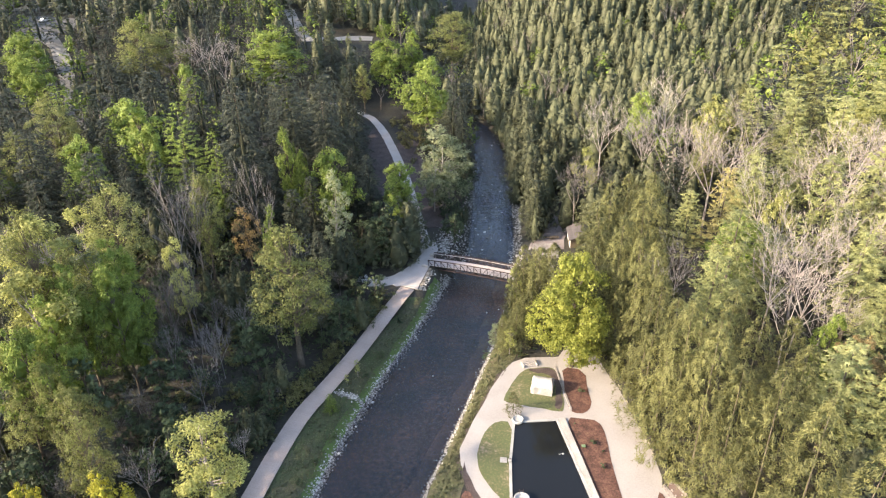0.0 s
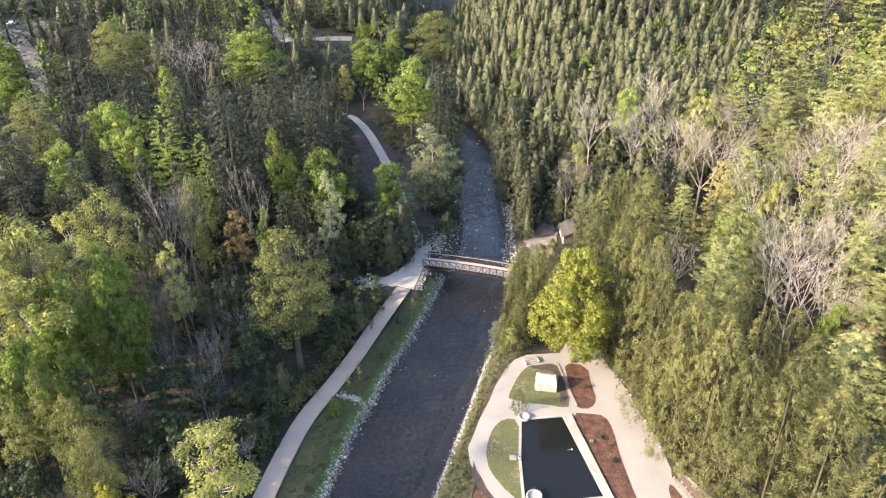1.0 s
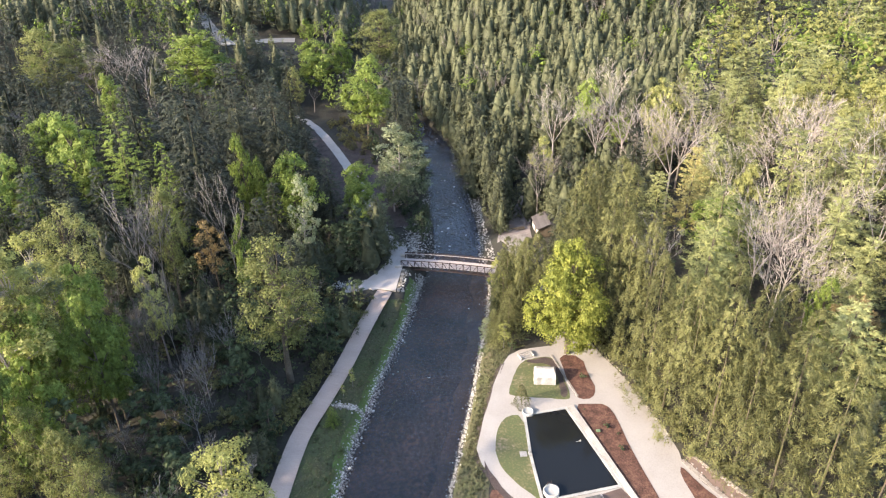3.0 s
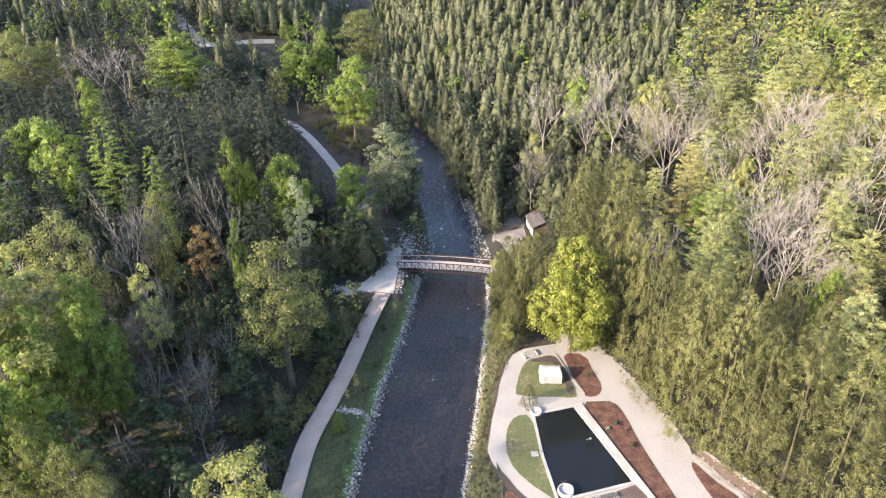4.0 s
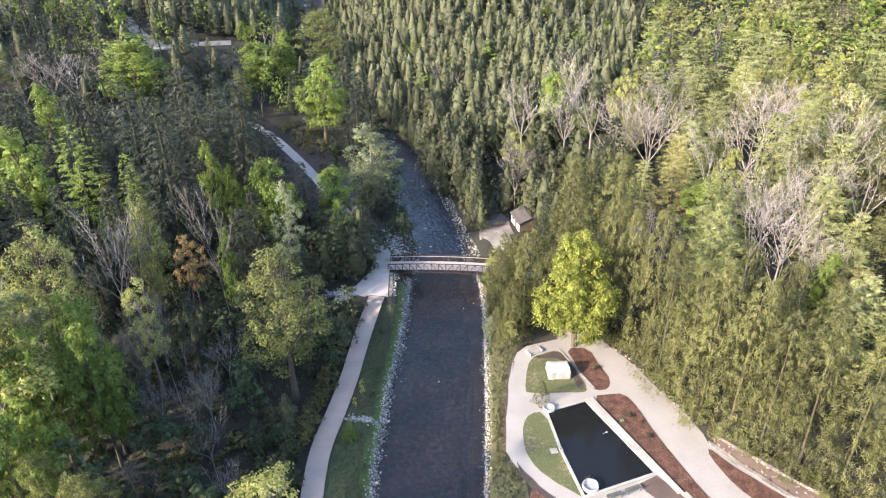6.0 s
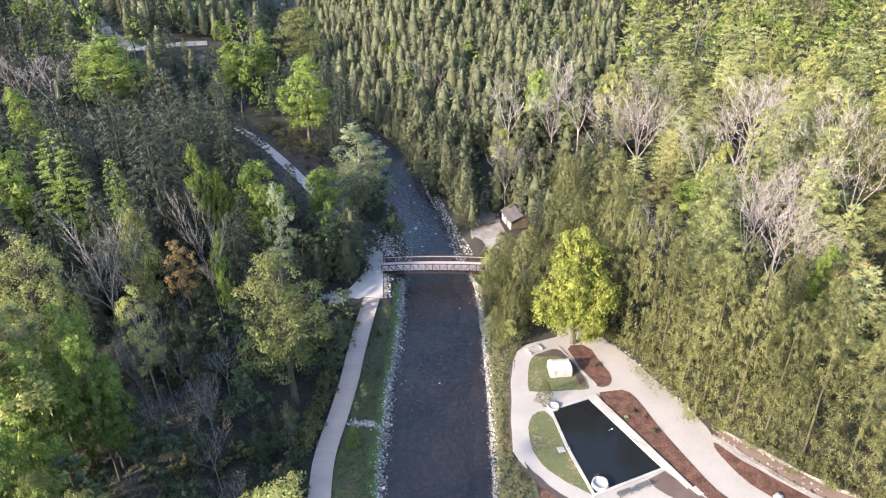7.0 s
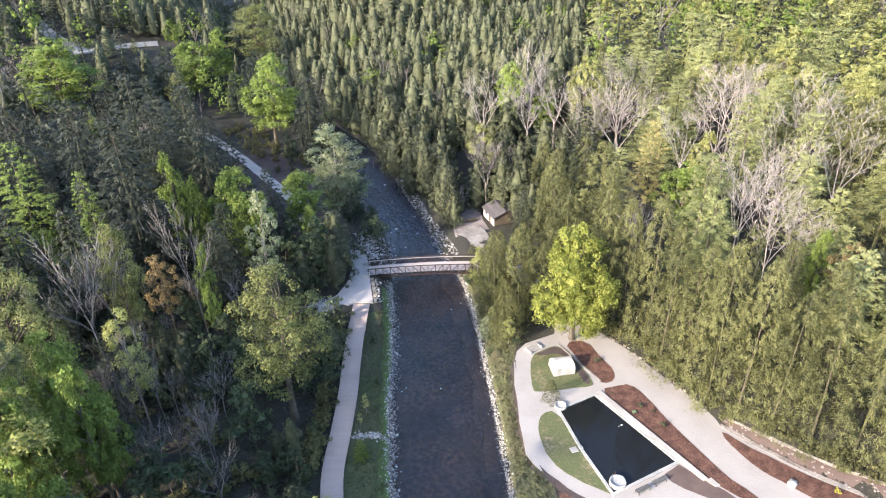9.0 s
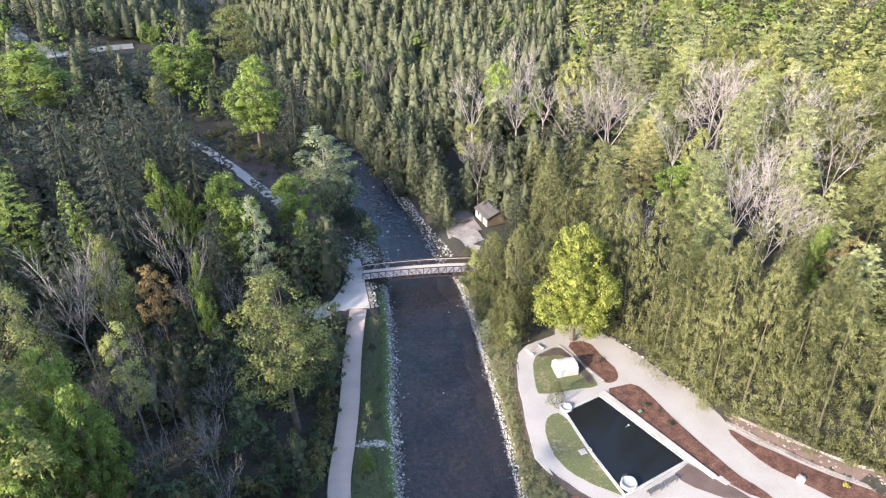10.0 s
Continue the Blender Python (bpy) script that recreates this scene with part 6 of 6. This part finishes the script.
def crowded(x, y, r, k=0.68, size=6.0):
    """Whether a crown of radius r would press into its neighbours."""
    i, j = int(x // size), int(y // size)
    return any((x - a) ** 2 + (y - b) ** 2 < (k * (r + c)) ** 2 for di in (-2, -1, 0, 1, 2) for dj in (-2, -1, 0, 1, 2) for a, b, c in cells.get((i + di, j + dj), ()))


def occupy(x, y, r=1.8, size=6.0):
    cells.setdefault((int(x // size), int(y // size)), []).append((x, y, r))


for x, y, r in PLANTED:
    occupy(x, y, r)

fill = random.Random(77)


def pick(choices, t=None):
    t = (fill.random() if t is None else t) * sum(w for _, w in choices)
    for c, w in choices:
        t -= w
        if t <= 0:
            return c
    return choices[-1][0]


# undergrowth along the road
for i in range(10):
    y = 58 + i * 2.9
    x = along(EDGE, y) + fill.uniform(0.4, 1.3)
    plant("shrub", x, y, fill.uniform(1.0, 2.0), fill.uniform(1.0, 1.5))
for i in range(52):
    y = 40 + i * 0.95
    x = along(EDGE, y) + (fill.uniform(0.5, 2.4) if y > 58 else fill.uniform(1.6, 3.2))
    plant("bush", x, y, fill.uniform(1.0, 2.6), fill.uniform(0.75, 1.1))
# bushes close along the boardwalk and the north path
for i in range(46):
    y = 52 + i * 1.15
    x = along(WALK, y) - 1.9 - fill.uniform(0.9, 2.0)
    plant(pick((("bush", 3), ("dark_tree", 2))), x, y, fill.uniform(1.4, 3.4), fill.uniform(0.8, 1.1))
for i in range(48):
    y = 168 + i * 0.75
    x = along(sorted((p[1], p[0]) for p in NORTH), y) + fill.uniform(3.2, 13)
    plant("bush", x, y, fill.uniform(1.0, 2.6), fill.uniform(0.8, 1.2))
# bushes and cedars down the bank below the bridge
for i in range(30):
    y = 85.5 + i * 0.9
    x = along(BANK_R, y) + fill.uniform(1.4, 5.5)
    if x < along(COURT_W, min(y, 90)) or y > 88:
        plant(pick((("sunny_spruce_tree", 5), ("birch_tree", 1.2), ("pale_tree", 1), ("olive_tree", 0.8))), x, y, fill.uniform(4.5, 9.0) if y < 102 else fill.uniform(2.5, 4.5), fill.uniform(1.0, 1.3))
        occupy(x, y)
# cedars close along the upper river
for i in range(26):
    y = 128 + i * 2.7
    if y < 141 and i % 2:
        continue
    x = along(BANK_R, y) + fill.uniform(4.6, 6.0)
    plant("cedar_tree" if i % 4 else "spruce_tree", x, y, fill.uniform(11, 16), fill.uniform(0.8, 1.05))
    occupy(x, y)


FAR = {"cedar": [], "spruce": [], "leafy": [], "pine": [], "bare": [], "sunlit": []}
near_count = 0
for _ in range(90000):
    y = fill.uniform(40, 345)
    x = fill.uniform(-260, 240)
    if not in_valley(x, y) or not free(x, y):
        continue
    right = x > along(BANK_R, y)
    dist = math.hypot(x - 8, y - 4)
    if dist > 345 or (dist > 168 and x < 6 - 0.75 * (y + 5)):
        continue
    far = dist > 168
    patch = noise.noise((x * 0.03, y * 0.03, 4.4))
    lot = random.Random(int(x // 4.6) * 7919 + int(y // 4.6)).random()
    if right:
        hill = x - along(EDGE, y)
        # upper east hill: its sunlit look comes from yellow-coloured trees
        if x > 112 and y < 190 and x > 60 + 0.55 * (y - 90):
            kind = pick((("sunlit", 6), ("pine", 4), ("bare", 1.6), ("olive", 1.5)), lot)
            h = fill.uniform(15, 22)
        elif y > 118 and hill < 130 and x < 60 + 0.55 * (y - 90):
            kind = pick((("cedar", 30), ("leafy", 1.2), ("bare", 1.2)), lot)
            h = fill.uniform(9.5, 14)
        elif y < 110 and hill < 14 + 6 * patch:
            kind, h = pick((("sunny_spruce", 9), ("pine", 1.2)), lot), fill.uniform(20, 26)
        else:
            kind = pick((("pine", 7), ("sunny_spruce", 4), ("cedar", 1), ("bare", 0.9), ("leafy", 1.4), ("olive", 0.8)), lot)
            h = fill.uniform(16, 23) if kind != "cedar" else fill.uniform(10, 13)
    elif y < 262 and y > 165:
        kind = pick((("spruce", 12), ("cedar", 4), ("leafy", 1.2), ("bare", 1.2), ("dark", 1)), lot)
        h = fill.uniform(13, 21) if kind in ("spruce", "leafy") else fill.uniform(8, 14)
    elif y > 268:
        kind, h = pick((("cedar", 9), ("spruce", 5), ("leafy", 2), ("bare", 1.5)), lot), fill.uniform(10, 17)
    else:
        edge = along(WALK, y) - x if y < 106 else 40
        if edge < 9:
            kind = pick((("dark", 6), ("cedar", 3), ("grey", 2)), lot)
            h = fill.uniform(4.0, 8.5)
        elif y < 108:
            kind = pick((("dark", 6), ("grey", 7), ("cedar", 2), ("spruce", 1.0)), lot)
            h = fill.uniform(7, 13) if kind in ("dark", "grey", "cedar") else fill.uniform(11, 16)
        elif x > 24 and y < 185:
            kind, h = pick((("dark", 3), ("cedar", 2)), lot), fill.uniform(4, 8)
        else:
            kind = pick((("spruce", 14), ("dark", 3), ("leafy", 0.25), ("grey", 2.0), ("birch", 0.4), ("cedar", 1)), lot)
            h = fill.uniform(17, 26) if kind in ("spruce", "leafy", "olive") else fill.uniform(8, 14)
    full = {"leafy": "bright_tree"}.get(kind, kind + "_tree")
    reach = h * CROWN[full]
    if crowded(x, y, reach, 0.62 if kind == "dark" else 0.78 if kind == "cedar" else 0.72):
        continue
    occupy(x, y, reach)
    if -16 < x < 4 and 226 < y < 258:
        h = max(2.5, min(h, 12.5 + (262 - y) * 0.23 - land(x, y)))
    if far:
        name = {"sunny_spruce": "spruce", "olive": "leafy", "dark": "leafy", "grey": "bare", "pale": "leafy", "birch": "leafy"}.get(kind, kind)
        FAR[name].append((x, y, land(x, y), h))
    else:
        near_count += 1
        plant(full, x, y, h, fill.uniform(0.9, 1.2))


# low growth under the western trees
for _ in range(2600):
    y = fill.uniform(44, 128)
    x = fill.uniform(-50, 12)
    if not free(x, y) or not in_valley(x, y) or x > along(WALK, y) - 3.5:
        continue
    kind = pick((("dark_tree", 5), ("bush", 4), ("grey_tree", 3), ("cedar_tree", 1)))
    h = fill.uniform(3.0, 6.5) if kind != "bush" else fill.uniform(1.6, 3.4)
    reach = 1.5 * h * CROWN.get(kind, 0.4) * 0.5
    if crowded(x, y, reach, 0.74):
        continue
    occupy(x, y, reach)
    plant(kind, x, y, h, fill.uniform(0.9, 1.3))


def woods(name, rows, makers, natural, mat, label):
    """Far trees of one kind, joined."""
    rng = np.random.default_rng(len(rows) + 5)
    rows = np.array(rows)
    which = rng.integers(0, len(makers), len(rows))
    vs, fs, soft, base = [], [], [], 0
    for i, (q, f, smooth) in enumerate(makers):
        sel = rows[which == i]
        n = len(sel)
        if not n:
            continue
        a = rng.uniform(0, 6.283, n)
        k = sel[:, 3] / natural
        w = k * rng.uniform(0.85, 1.25, n)
        c, s_ = np.cos(a)[:, None], np.sin(a)[:, None]
        x = (q[None, :, 0] * c - q[None, :, 1] * s_) * w[:, None] + sel[:, 0][:, None]
        y = (q[None, :, 0] * s_ + q[None, :, 1] * c) * w[:, None] + sel[:, 1][:, None]
        z = q[None, :, 2] * k[:, None] + sel[:, 2][:, None]
        vs.append(np.stack([x, y, z], -1).reshape(-1, 3))
        fs.append((f[None] + (base + len(q) * np.arange(n))[:, None, None]).reshape(-1, 3))
        soft.append(np.tile(np.arange(len(f)) < smooth, n))
        base += n * len(q)
    ob = new(name, triangle_mesh(name, np.concatenate(vs), np.concatenate(fs), np.concatenate(soft), mat))
    return tagged(ob, label, "woods", kind="stuff")


woods("cedar_woods", FAR["cedar"], [cedar_crown(s_, 12, 3.4, 72, 3, 0.43, 0.1, size=0.0, solid=0.68, power=0.62, mesh=(6, 8), smooth=True) for s_ in range(6)], 12, L_CEDAR, "dense hillside of narrow olive-green cedars")
woods("spruce_woods", FAR["spruce"], [spruce_crown(s_, 20, 4.4, low=0.3, gap=1.7, fans=6, per=3, leaf=0.75, pitch=1.6) for s_ in range(5)], 20, L_SPRUCE, "dark spruces standing thick in the far valley")
woods("leafy_woods", FAR["leafy"], [leafy_crown(s_, 16, 4.6, 3.0, 48, 7, 0.32, lobes=7)[0] for s_ in range(5)], 16, L_BRIGHT, "fresh green deciduous trees in the far valley")
far_pines = [pine_crown(s_, 18, 4.4, low=0.3, leaf=0.6, per=4, step_=1.6, pitch=1.3) for s_ in range(4)]
woods("pine_woods", FAR["pine"][::2], far_pines, 18, L_PINE, "light green pines on the far hillside")
woods("pine_woods", FAR["pine"][1::2], far_pines[::-1], 18, L_BUSH, "olive green pines on the far hillside")
woods("leafy_woods", FAR["sunlit"], [leafy_crown(s_, 16, 4.6, 3.0, 48, 7, 0.32, lobes=7)[0] for s_ in range(3)], 16, L_SUNLIT, "yellow spring leafed trees on the far hillside")
tv, tf = [], []
bare_v = [bare_limbs(s_, 14, 0.8, 0.16, 3, 2, 0.04) for s_ in range(3)]
for i, (x, y, z, h) in enumerate(FAR["bare"]):
    bv, bf = bare_v[i % 3]
    base, k = len(tv), h / 14
    ca, sa = math.cos(i * 1.7), math.sin(i * 1.7)
    tv += [((a * ca - b * sa) * k * 1.2 + x, (a * sa + b * ca) * k * 1.2 + y, c * k + z) for a, b, c in bv]
    tf += [tuple(base + q for q in face) for face in bf]
tagged(new("bare_woods", mesh_of("bare_woods", tv, tf, M_PALEBARK)), "leafless pale grey trees among the far woods", "woods", kind="stuff")

# grass tufts and weeds on the banks
rng = np.random.default_rng(12)
c, sz = [], []
for _ in range(5200):
    y = rng.uniform(45, 108)
    x = min(along(BANK_R, y) + rng.uniform(1.4, 5.6), along(COURT_W, y) - rng.uniform(0.2, 1.5))
    c.append((x, y, land(x, y) + 0.12))
    sz.append(rng.uniform(0.1, 0.32))
c = np.array(c)
nrm = unit(rng.normal(0, 0.5, (len(c), 3)) + np.array([0, 0, 0.7]))
tagged(new("weeds", quads_mesh("weeds", leaves(c, nrm, np.array(sz), rng.uniform(0.3, 0.7, len(c)), rng), L_TUFT)), "straggling weeds on the river bank", "weeds", kind="stuff")
c, sz = [], []
for _ in range(5200):
    y = rng.uniform(45, 104)
    a, b = along(WALK, y) + 1.6, along(BANK_L, y) - 1.6
    x = a + (b - a) * rng.beta(1.2, 1.0)
    c.append((x, y, land(x, y) + 0.1))
    sz.append(rng.uniform(0.08, 0.24))
c = np.array(c)
nrm = unit(rng.normal(0, 0.5, (len(c), 3)) + np.array([0, 0, 0.8]))
tagged(new("grass_tufts", quads_mesh("grass_tufts", leaves(c, nrm, np.array(sz), rng.uniform(0.3, 0.7, len(c)), rng), L_TUFT)), "rough grass tufts beside the boardwalk", "grass", kind="stuff")
c, sz = [], []
for _ in range(26000):
    y = rng.uniform(40, 175)
    x = rng.uniform(-12 - 0.5 * y, 34) if rng.random() < 0.7 else rng.uniform(38, 100)
    if free(x, y):
        c.append((x, y, land(x, y) + 0.25))
        sz.append(rng.uniform(0.15, 0.5))
c = np.array(c)
nrm = unit(rng.normal(0, 0.6, (len(c), 3)) + np.array([0, 0, 0.6]))
tagged(new("undergrowth", quads_mesh("undergrowth", leaves(c, nrm, np.array(sz), rng.uniform(0.3, 0.7, len(c)), rng), L_DARK)), "dark undergrowth on the woodland floor", "undergrowth", kind="stuff")
